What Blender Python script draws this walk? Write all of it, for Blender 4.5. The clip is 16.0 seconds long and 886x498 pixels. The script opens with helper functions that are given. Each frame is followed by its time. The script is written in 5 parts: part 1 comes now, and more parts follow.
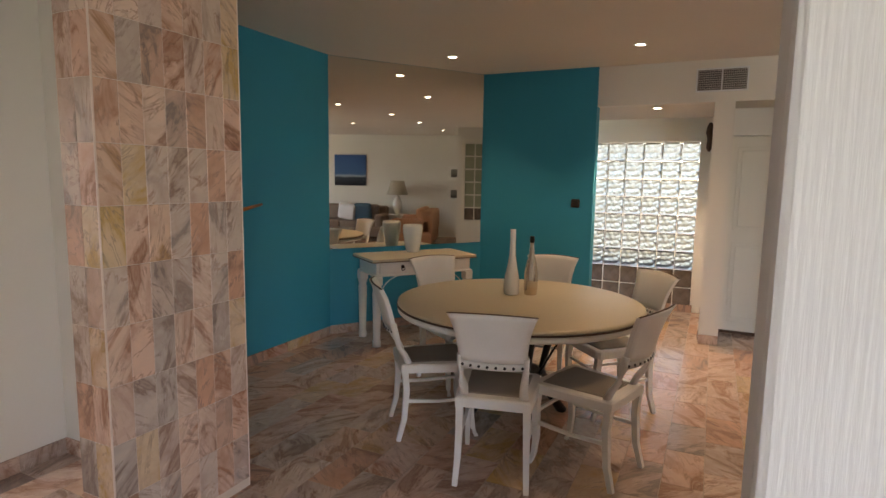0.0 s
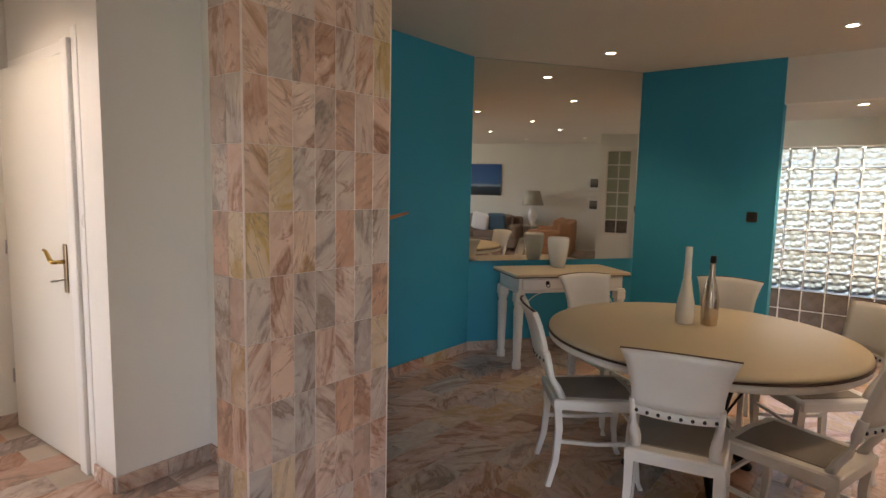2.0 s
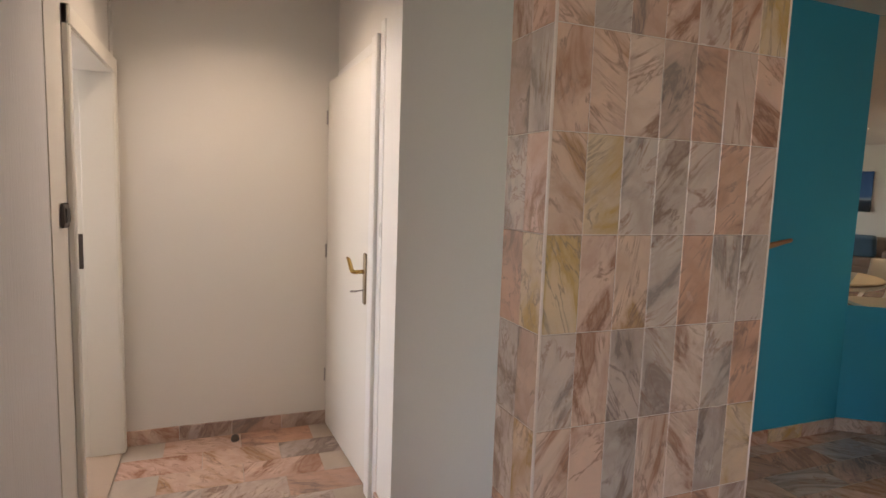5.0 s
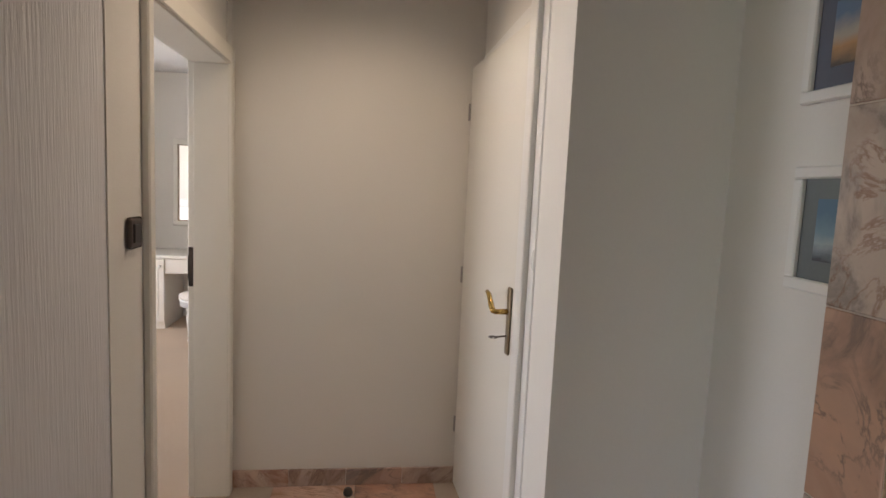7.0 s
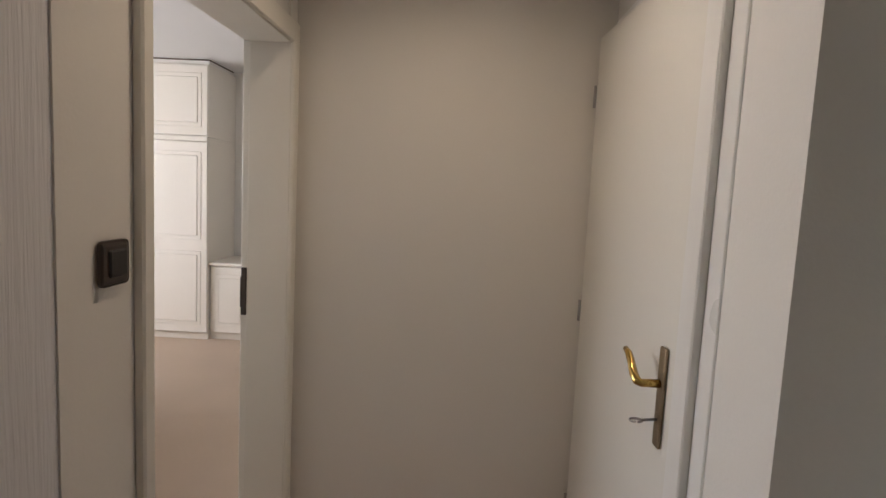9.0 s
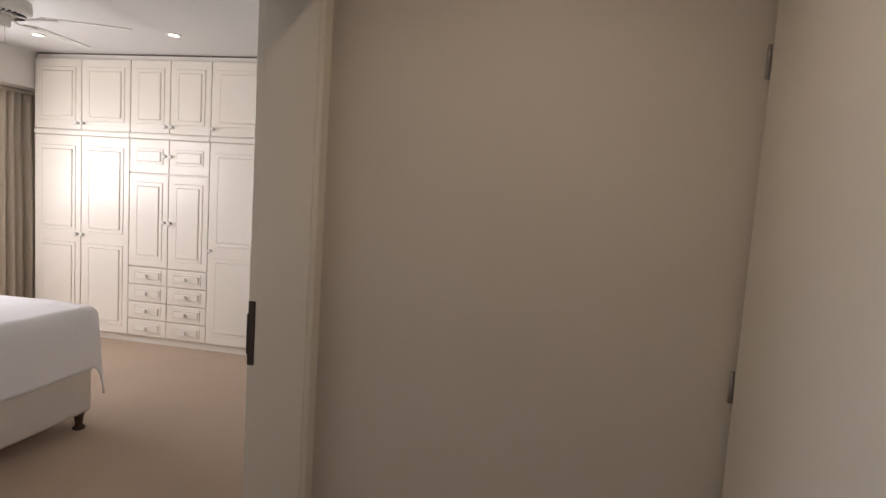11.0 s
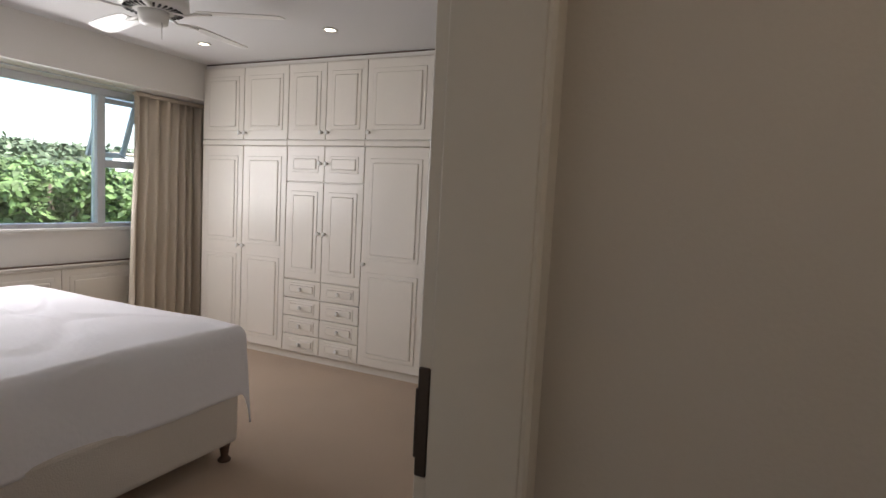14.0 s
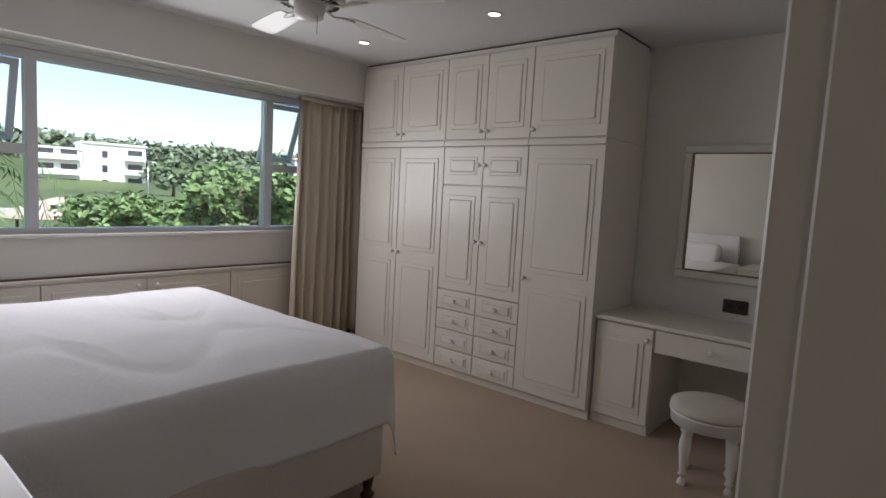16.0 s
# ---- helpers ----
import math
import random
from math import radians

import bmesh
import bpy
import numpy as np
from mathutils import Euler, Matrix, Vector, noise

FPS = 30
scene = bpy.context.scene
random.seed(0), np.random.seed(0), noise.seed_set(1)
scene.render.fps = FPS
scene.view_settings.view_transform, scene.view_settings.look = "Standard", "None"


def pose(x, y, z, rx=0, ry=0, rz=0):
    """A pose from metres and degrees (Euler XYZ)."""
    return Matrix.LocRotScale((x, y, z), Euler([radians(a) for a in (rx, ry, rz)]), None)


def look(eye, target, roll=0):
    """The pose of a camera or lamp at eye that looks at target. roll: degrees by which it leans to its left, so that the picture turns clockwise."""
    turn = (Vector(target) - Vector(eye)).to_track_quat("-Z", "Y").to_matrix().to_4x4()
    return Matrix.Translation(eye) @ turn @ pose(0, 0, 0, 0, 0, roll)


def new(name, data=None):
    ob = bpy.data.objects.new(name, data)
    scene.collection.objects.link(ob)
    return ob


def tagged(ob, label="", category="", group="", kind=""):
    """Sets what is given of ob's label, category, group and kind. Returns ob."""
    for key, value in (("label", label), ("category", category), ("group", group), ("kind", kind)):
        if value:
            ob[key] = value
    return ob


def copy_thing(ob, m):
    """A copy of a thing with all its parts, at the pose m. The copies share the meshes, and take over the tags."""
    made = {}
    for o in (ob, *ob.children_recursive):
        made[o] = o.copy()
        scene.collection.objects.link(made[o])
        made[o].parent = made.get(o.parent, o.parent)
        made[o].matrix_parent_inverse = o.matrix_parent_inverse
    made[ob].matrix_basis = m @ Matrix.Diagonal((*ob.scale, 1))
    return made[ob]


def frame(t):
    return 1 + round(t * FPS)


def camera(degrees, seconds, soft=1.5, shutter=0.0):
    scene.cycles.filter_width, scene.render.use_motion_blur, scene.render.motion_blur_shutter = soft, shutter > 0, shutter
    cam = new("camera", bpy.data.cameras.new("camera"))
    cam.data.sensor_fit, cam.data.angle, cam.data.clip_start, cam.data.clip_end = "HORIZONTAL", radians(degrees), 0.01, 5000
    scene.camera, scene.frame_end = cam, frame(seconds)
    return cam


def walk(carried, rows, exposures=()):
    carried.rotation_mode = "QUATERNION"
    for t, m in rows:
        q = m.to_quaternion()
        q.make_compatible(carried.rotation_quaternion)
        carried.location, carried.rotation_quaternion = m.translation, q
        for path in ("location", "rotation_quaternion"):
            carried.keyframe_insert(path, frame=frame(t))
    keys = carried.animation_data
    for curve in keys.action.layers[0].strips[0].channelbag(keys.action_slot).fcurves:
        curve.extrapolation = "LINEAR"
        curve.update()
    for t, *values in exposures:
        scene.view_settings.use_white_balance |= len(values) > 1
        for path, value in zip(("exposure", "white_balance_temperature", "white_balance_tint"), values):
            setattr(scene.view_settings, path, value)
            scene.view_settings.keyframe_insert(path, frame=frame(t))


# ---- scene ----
cam = camera(76.0, 16.0)
PATH = [
    (0, (-0.093, -0.148, 1.512), (1.705, 0.704, 1.266), 0.94),
    (0.5, (-0.046, -0.111, 1.519), (1.712, 0.817, 1.273), 1.32),
    (1, (0.028, -0.005, 1.51), (1.745, 0.999, 1.28), 1.09),
    (1.5, (0.08, 0.085, 1.494), (1.727, 1.2, 1.277), 0.87),
    (2, (0.149, 0.155, 1.493), (1.707, 1.386, 1.275), 1.25),
    (2.5, (0.268, 0.202, 1.498), (1.718, 1.571, 1.287), 1.29),
    (3, (0.366, 0.253, 1.497), (1.662, 1.773, 1.285), 1.54),
    (3.5, (0.414, 0.347, 1.474), (1.531, 1.996, 1.263), 1.46),
    (4, (0.485, 0.498, 1.475), (1.451, 2.235, 1.271), 1.69),
    (4.5, (0.528, 0.645, 1.495), (1.367, 2.442, 1.283), 1.92),
    (5, (0.537, 0.756, 1.489), (1.273, 2.599, 1.276), 1.93),
    (5.2, (0.556, 0.804, 1.483), (1.235, 2.671, 1.279), 1.94),
    (7.3, (0.68, 1.538, 1.51), (0.907, 3.514, 1.299), 2.7),
    (8, (0.657, 1.756, 1.499), (0.798, 3.741, 1.296), 2.8),
    (8.5, (0.699, 1.925, 1.514), (0.715, 3.915, 1.308), 2.7),
    (9, (0.699, 2.054, 1.516), (0.624, 4.042, 1.31), 2.8),
    (11.3, (0.656, 2.727, 1.515), (0.258, 4.678, 1.333), 3.1),
    (11.5, (0.59, 2.735, 1.519), (0.169, 4.681, 1.328), 2.5),
    (12, (0.592, 2.839, 1.498), (0.056, 4.757, 1.317), 2.8),
    (12.5, (0.502, 2.962, 1.516), (-0.113, 4.856, 1.332), 3.0),
    (13, (0.42, 3.107, 1.487), (-0.276, 4.975, 1.313), 3.1),
    (13.5, (0.348, 3.221, 1.464), (-0.414, 5.062, 1.292), 3.0),
    (14, (0.276, 3.32, 1.462), (-0.569, 5.124, 1.288), 3.0),
    (14.5, (0.196, 3.441, 1.455), (-0.782, 5.177, 1.28), 3.0),
    (15, (0.138, 3.536, 1.469), (-0.972, 5.19, 1.282), 3.0),
    (15.5, (0.062, 3.623, 1.489), (-1.155, 5.207, 1.29), 2.9),
    (16, (-0.047, 3.712, 1.48), (-1.349, 5.234, 1.283), 3.1),
]
EXPOSURES = [(0, 3.5, 6800, 18), (2.5, 3.55, 6600, 17), (5, 3.45, 6500, 17), (7.5, 2.85, 6250, 13), (9, 2.55, 6250, 13), (11.5, 2.0, 6600, 16), (13, 1.7, 6500, 15), (14.5, 1.25, 6350, 13), (16, 0.75, 6200, 13)]
walk(cam, [(t, look(e, a, r)) for t, e, a, r in PATH], EXPOSURES)

# ---- world, sun, large lights ----
world = bpy.data.worlds.new("world")
scene.world = world
world.use_nodes = True
wn = world.node_tree.nodes
sky = wn.new("ShaderNodeTexSky")
sky.sky_type, sky.sun_disc = "NISHITA", False
sky.sun_elevation, sky.sun_rotation, sky.dust_density, sky.air_density = radians(52), radians(110), 1.2, 1.0
world.node_tree.links.new(sky.outputs[0], wn["Background"].inputs[0])
wn["Background"].inputs[1].default_value = 0.15
sun = new("sun", bpy.data.lights.new("sun", "SUN"))
sun.data.energy, sun.data.angle, sun.data.color = 4.5, radians(10), (1.0, 0.96, 0.9)
sun.matrix_world = look((0, 0, 20), (-14, 5, 0))


def lamp_area(name, eye, target, w, h, watts, color=(1, 1, 1)):
    ob = new(name, bpy.data.lights.new(name, "AREA"))
    ob.data.shape, ob.data.size, ob.data.size_y, ob.data.energy, ob.data.color = "RECTANGLE", w, h, watts, color
    ob.matrix_world = look(eye, target)
    return ob


def lamp_spot(eye, watts, angle=110, color=(1.0, 0.72, 0.42), blend=0.7):
    ob = new("spot_lamp", bpy.data.lights.new("spot_lamp", "SPOT"))
    ob.data.energy, ob.data.spot_size, ob.data.spot_blend, ob.data.color = watts, radians(angle), blend, color
    ob.data.shadow_soft_size = 0.04
    ob.matrix_world = look(eye, (eye[0], eye[1] + 0.001, 0))
    return ob


DAY = (1.0, 0.965, 0.97)
# area lamp stands in for daylight from an assumed living room window
lamp_area("daylight_living", (-2.96, -3.55, 1.3), (5, -2.8, 1.2), 3.4, 2.1, 8.5, DAY)
lamp_area("daylight_bedroom", (-4.32, 5.3, 1.62), (5, 5.3, -1.2), 2.3, 0.9, 15.0, (1.0, 0.97, 0.97))

# ---- materials ----


def nodes_of(name):
    m = bpy.data.materials.new(name)
    m.use_nodes = True
    nt = m.node_tree
    return m, nt, nt.nodes["Principled BSDF"]


def link(nt, a, b):
    nt.links.new(a, b)


def add(nt, kind, **values):
    n = nt.nodes.new("ShaderNode" + kind)
    for k, v in values.items():
        n.inputs[k].default_value = v
    return n


def ramp(nt, fac, stops):
    r = nt.nodes.new("ShaderNodeValToRGB")
    while len(r.color_ramp.elements) < len(stops):
        r.color_ramp.elements.new(0.5)
    for e, (p, c) in zip(r.color_ramp.elements, stops):
        e.position, e.color = p, (*c, 1)
    link(nt, fac, r.inputs[0])
    return r


def paint(name, color, rough=0.5, metal=0.0, scale=8.0, vary=0.06, bump=0.05, bump_scale=60.0, stretch=(1, 1, 1), coat=0.0):
    """Paint or other plain surface with two scales of variation and fine relief."""
    m, nt, p = nodes_of(name)
    co = nt.nodes.new("ShaderNodeTexCoord")
    mp = add(nt, "Mapping", Scale=stretch)
    link(nt, co.outputs["Object"], mp.inputs[0])
    n1 = add(nt, "TexNoise", Scale=scale * 0.25, Detail=4.0)
    n2 = add(nt, "TexNoise", Scale=bump_scale, Detail=5.0)
    link(nt, co.outputs["Object"], n1.inputs["Vector"])
    link(nt, mp.outputs[0], n2.inputs["Vector"])
    lo = tuple(c * (1 - vary) for c in color)
    hi = tuple(min(1, c * (1 + vary)) for c in color)
    r = ramp(nt, n1.outputs[0], [(0.3, lo), (0.7, hi)])
    mx = nt.nodes.new("ShaderNodeMixRGB")
    mx.blend_type = "MULTIPLY"
    mx.inputs[0].default_value = vary
    link(nt, r.outputs[0], mx.inputs[1])
    link(nt, n2.outputs[0], mx.inputs[2])
    link(nt, mx.outputs[0], p.inputs["Base Color"])
    p.inputs["Metallic"].default_value = metal
    p.inputs["Coat Weight"].default_value = coat
    rr = add(nt, "MapRange")
    rr.inputs["To Min"].default_value, rr.inputs["To Max"].default_value = rough * 0.85, min(1, rough * 1.15)
    link(nt, n1.outputs[0], rr.inputs["Value"])
    link(nt, rr.outputs[0], p.inputs["Roughness"])
    b = add(nt, "Bump", Strength=bump, Distance=0.01)
    link(nt, n2.outputs[0], b.inputs["Height"])
    link(nt, b.outputs[0], p.inputs["Normal"])
    return m


def math_node(nt, operation, a, b):
    n = nt.nodes.new("ShaderNodeMath")
    n.operation = operation
    link(nt, a, n.inputs[0])
    n.inputs[1].default_value = b
    return n.outputs[0]


def mix_in(nt, fac, a, b, blend="MIX"):
    n = nt.nodes.new("ShaderNodeMixRGB")
    n.blend_type = blend
    if isinstance(fac, float):
        n.inputs[0].default_value = fac
    else:
        link(nt, fac, n.inputs[0])
    link(nt, a, n.inputs[1])
    link(nt, b, n.inputs[2])
    return n.outputs[0]


def marble(name, per_island, rough=0.22, tint=1.0, flat=False):
    """Veined pink marble: each tile has its own pale tone, broad feathered streaks and thin veins.

    flat turns the veins within the floor's plane instead of an upright one."""
    m, nt, p = nodes_of(name)
    geo = nt.nodes.new("ShaderNodeNewGeometry")
    rnd = geo.outputs["Random Per Island"] if per_island else nt.nodes.new("ShaderNodeObjectInfo").outputs["Random"]
    off = nt.nodes.new("ShaderNodeVectorMath")
    off.operation = "ADD"
    link(nt, geo.outputs["Position"], off.inputs[0])
    link(nt, math_node(nt, "MULTIPLY", rnd, 57.0), off.inputs[1])
    pal = [(0.0, (0.62, 0.40, 0.31)), (0.14, (0.66, 0.49, 0.40)), (0.28, (0.47, 0.40, 0.36)), (0.42, (0.57, 0.33, 0.23)),
           (0.56, (0.68, 0.52, 0.43)), (0.70, (0.52, 0.43, 0.38)), (0.84, (0.63, 0.43, 0.34)), (0.96, (0.60, 0.45, 0.31))]
    base = ramp(nt, rnd, [(a, tuple(c * tint for c in col)) for a, col in pal])
    cloud = add(nt, "TexNoise", Scale=9.0, Detail=6.0, Roughness=0.6, Distortion=0.6)
    link(nt, off.outputs[0], cloud.inputs["Vector"])
    cr = ramp(nt, cloud.outputs[0], [(0.3, (0.84, 0.78, 0.74)), (0.5, (1, 1, 1)), (0.7, (1.14, 1.10, 1.06))])
    col = mix_in(nt, 0.9, base.outputs[0], cr.outputs[0], "MULTIPLY")
    # the streaks lean one way or the other, by tile
    swing = math_node(nt, "MULTIPLY", math_node(nt, "SINE", math_node(nt, "MULTIPLY", rnd, 83.0), 0.0), 0.95)
    rot = nt.nodes.new("ShaderNodeVectorRotate")
    rot.rotation_type = "Z_AXIS" if flat else "Y_AXIS"
    link(nt, off.outputs[0], rot.inputs["Vector"])
    link(nt, swing, rot.inputs["Angle"])

    def streaks(scale, stretch, stops, distortion):
        mp = add(nt, "Mapping", Scale=(stretch, 1.0, 1.0) if flat else (1.0, 1.0, stretch), Rotation=(0.0, 0.0, 0.3))
        link(nt, rot.outputs[0], mp.inputs[0])
        n = add(nt, "TexNoise", Scale=scale, Detail=6.0, Roughness=0.62, Distortion=distortion)
        link(nt, mp.outputs[0], n.inputs["Vector"])
        return n, ramp(nt, n.outputs[0], [(q, (v, v, v)) for q, v in stops]).outputs[0]

    _, patches = streaks(7.0, 0.36, [(0.48, 0.0), (0.55, 0.3), (0.60, 0.85), (0.66, 0.5), (0.75, 0.9)], 1.1)
    stain = ramp(nt, rnd, [(0.0, (0.31, 0.13, 0.07)), (0.18, (0.25, 0.15, 0.11)), (0.36, (0.19, 0.165, 0.155)), (0.5, (0.35, 0.15, 0.08)), (0.66, (0.26, 0.22, 0.20)), (0.82, (0.29, 0.14, 0.085)), (0.95, (0.48, 0.31, 0.10))])
    col = mix_in(nt, patches, col, stain.outputs[0])
    vein, lines = streaks(10.0, 0.25, [(0.46, 0.0), (0.485, 0.6), (0.50, 0.8), (0.51, 0.3), (0.53, 0.0)], 1.6)
    dark = ramp(nt, rnd, [(0.0, (0.22, 0.11, 0.07)), (0.4, (0.19, 0.15, 0.14)), (0.7, (0.27, 0.13, 0.08)), (1.0, (0.20, 0.17, 0.15))])
    thin = nt.nodes.new("ShaderNodeMixRGB")
    thin.blend_type = "MULTIPLY"
    thin.inputs[0].default_value = 1.0
    link(nt, lines, thin.inputs[1])
    link(nt, ramp(nt, cloud.outputs[0], [(0.42, (0.05, 0.05, 0.05)), (0.58, (0.9, 0.9, 0.9))]).outputs[0], thin.inputs[2])
    col = mix_in(nt, thin.outputs[0], col, dark.outputs[0])
    link(nt, col, p.inputs["Base Color"])
    grime = add(nt, "TexNoise", Scale=3.0, Detail=4.0)
    link(nt, geo.outputs["Position"], grime.inputs["Vector"])
    rr = add(nt, "MapRange")
    rr.inputs["To Min"].default_value, rr.inputs["To Max"].default_value = rough * 0.6, rough * 1.6
    link(nt, grime.outputs[0], rr.inputs["Value"])
    link(nt, rr.outputs[0], p.inputs["Roughness"])
    b = add(nt, "Bump", Strength=0.05, Distance=0.003)
    link(nt, vein.outputs[0], b.inputs["Height"])
    link(nt, b.outputs[0], p.inputs["Normal"])
    return m


def emit(name, color, power):
    m, nt, p = nodes_of(name)
    p.inputs["Emission Color"].default_value, p.inputs["Emission Strength"].default_value = (*color, 1), power
    return m


def glass(name, rough=0.0, relief=0.0):
    m, nt, p = nodes_of(name)
    p.inputs["Transmission Weight"].default_value, p.inputs["Roughness"].default_value, p.inputs["IOR"].default_value = 1.0, rough, 1.45
    p.inputs["Base Color"].default_value = (0.95, 0.98, 0.97, 1) if not relief else (0.13, 0.14, 0.135, 1)
    if relief:
        co = nt.nodes.new("ShaderNodeTexCoord")
        w = add(nt, "TexVoronoi", Scale=22.0)
        link(nt, co.outputs["Object"], w.inputs["Vector"])
        b = add(nt, "Bump", Strength=relief, Distance=0.02)
        link(nt, w.outputs[0], b.inputs["Height"])
        link(nt, b.outputs[0], p.inputs["Normal"])
    return m


WHITE_WALL = paint("wall_paint_white", (0.74, 0.71, 0.66), 0.75, scale=2.0, vary=0.04, bump=0.06, bump_scale=120)
CEIL = paint("ceiling_paint", (0.70, 0.66, 0.60), 0.85, scale=2.0, vary=0.04, bump=0.08, bump_scale=70)
CEIL_BED = paint("bedroom_ceiling_paint", (0.70, 0.69, 0.68), 0.85, scale=2.0, vary=0.03, bump=0.08, bump_scale=70)
TEAL = paint("teal_wall_paint", (0.023, 0.28, 0.43), 0.6, scale=3.0, vary=0.06, bump=0.12, bump_scale=110)
PLASTER = paint("grooved_white_plaster", (0.72, 0.71, 0.72), 0.8, scale=3.0, vary=0.06, bump=0.32, bump_scale=110, stretch=(1, 1, 0.06))
GLOSS_WHITE = paint("white_gloss_paint", (0.78, 0.76, 0.72), 0.28, scale=4.0, vary=0.03, bump=0.04, bump_scale=45)
CREAM_WOOD = paint("cream_door_paint", (0.76, 0.73, 0.66), 0.38, scale=4.0, vary=0.03, bump=0.05, bump_scale=60)
WARDROBE = paint("wardrobe_gloss_paint", (0.76, 0.71, 0.63), 0.3, scale=5.0, vary=0.03, bump=0.03, bump_scale=30, coat=0.1)
CHAIR_WHITE = paint("chair_white_paint", (0.80, 0.78, 0.75), 0.38, scale=14.0, vary=0.05, bump=0.08, bump_scale=90)
TABLE_CREAM = paint("cream_table_paint", (0.60, 0.51, 0.36), 0.4, scale=3.0, vary=0.07, bump=0.04, bump_scale=50)
# dark brown of worn edges and feet, also of strips drawn as shadow gaps
WORN_AND_SHADOW = paint("dark_wear_and_shadow", (0.09, 0.045, 0.025), 0.5, scale=20, vary=0.3)
SEAT_GREY = paint("woven_grey_seat", (0.30, 0.27, 0.24), 0.7, scale=10, vary=0.12, bump=0.6, bump_scale=260)
IRON = paint("black_iron", (0.03, 0.028, 0.026), 0.45, metal=0.7, scale=20, vary=0.25, bump=0.15)
BRASS = paint("aged_brass", (0.62, 0.42, 0.13), 0.25, metal=1.0, scale=20, vary=0.15)
BRONZE = paint("bronze_plate", (0.30, 0.23, 0.15), 0.35, metal=0.9, scale=30, vary=0.15)
STEEL = paint("dull_steel", (0.45, 0.43, 0.42), 0.35, metal=1.0, scale=20, vary=0.1)
CHROME = paint("bottle_mirror_glaze", (0.62, 0.55, 0.46), 0.08, metal=1.0, scale=4, vary=0.04, bump=0.0)
CERAMIC = paint("white_ceramic", (0.82, 0.80, 0.76), 0.25, scale=6, vary=0.03, bump=0.03)
BROWN_PLASTIC = paint("brown_plastic", (0.045, 0.03, 0.022), 0.4, scale=20, vary=0.15)
BLACK_PLASTIC = paint("black_plastic", (0.015, 0.013, 0.013), 0.4, scale=20, vary=0.15)
CARPET = paint("beige_carpet", (0.60, 0.46, 0.34), 0.95, scale=3.0, vary=0.08, bump=1.0, bump_scale=320)
LINEN = paint("white_bed_linen", (0.84, 0.82, 0.83), 0.85, scale=5.0, vary=0.03, bump=0.25, bump_scale=40)
BASE_FABRIC = paint("cream_base_fabric", (0.66, 0.60, 0.53), 0.9, scale=5.0, vary=0.05, bump=0.4, bump_scale=200)
CURTAIN = paint("cream_curtain_cloth", (0.68, 0.60, 0.49), 0.9, scale=3.0, vary=0.07, bump=0.3, bump_scale=200, stretch=(1, 1, 0.3))
ALU = paint("white_aluminium", (0.72, 0.74, 0.77), 0.35, scale=5, vary=0.03)
GROUT = paint("pale_grout", (0.44, 0.36, 0.29), 0.85, scale=20, vary=0.1)
TILE = marble("marble_tile", False)
TILE_FLOOR = marble("marble_floor_tile", False, rough=0.16, tint=0.95, flat=True)
TILE_FLOOR_JOINED = marble("marble_floor_joined", True, rough=0.16, tint=0.95, flat=True)
TILE_SKIRT = marble("marble_skirting", True, rough=0.25, tint=0.85)
CLEAR = glass("clear_glass")
BLOCK_GLASS = glass("patterned_block_glass", 0.4, 0.8)
TINT_GLASS = paint("dark_block_glass", (0.16, 0.13, 0.11), 0.15, scale=30, vary=0.3, bump=0.9, bump_scale=40)
MIRROR, _nt, _p = nodes_of("mirror_silver")
_p.inputs["Metallic"].default_value, _p.inputs["Roughness"].default_value = 1.0, 0.015
_p.inputs["Base Color"].default_value = (0.80, 0.78, 0.72, 1)
BULB = emit("downlight_bulb", (1.0, 0.85, 0.62), 3.0)
TAN_SOFA = paint("tan_sofa_cloth", (0.42, 0.22, 0.12), 0.9, scale=5, vary=0.1, bump=0.4, bump_scale=120)
GREY_SOFA = paint("taupe_sofa_cloth", (0.24, 0.18, 0.14), 0.9, scale=5, vary=0.1, bump=0.4, bump_scale=120)
BLUE_CLOTH = paint("blue_cushion_cloth", (0.08, 0.16, 0.24), 0.9, scale=5, vary=0.1)
SHADE = paint("grey_lamp_shade", (0.36, 0.33, 0.28), 0.9, scale=8, vary=0.1)
ORANGE_WOOD = paint("orange_wood", (0.45, 0.17, 0.05), 0.5, scale=20, vary=0.2)

# ---- mesh tools ----
# the bedroom is drawn in its own plan and laid into the house by ROOM
SPACE = Matrix.Identity(4)
ROOM = Matrix.Translation((0.045, 3.712 - 3.536 * 1.077, 0)) @ Matrix.Diagonal((1.017, 1.077, 1.058, 1))



def bx(bm, x0, y0, z0, x1, y1, z1, bevel=0.0, m=None, seg=1):
    t = bmesh.new()
    bmesh.ops.create_cube(t, size=1, matrix=Matrix.Translation(((x0 + x1) / 2, (y0 + y1) / 2, (z0 + z1) / 2)) @ Matrix.Diagonal((x1 - x0, y1 - y0, z1 - z0, 1)))
    if bevel:
        bmesh.ops.bevel(t, geom=t.edges[:], offset=bevel, segments=seg, affect="EDGES", profile=0.5)
    merge(bm, t, m)
    return bm


def merge(bm, t, m=None):
    if m is not None:
        bmesh.ops.transform(t, matrix=m, verts=t.verts)
    vs = [bm.verts.new(v.co) for v in t.verts]
    t.verts.index_update()
    for f in t.faces:
        nf = bm.faces.new([vs[v.index] for v in f.verts])
        nf.smooth = f.smooth
    t.free()


def box(*a, **k):
    return bx(bmesh.new(), *a, **k)


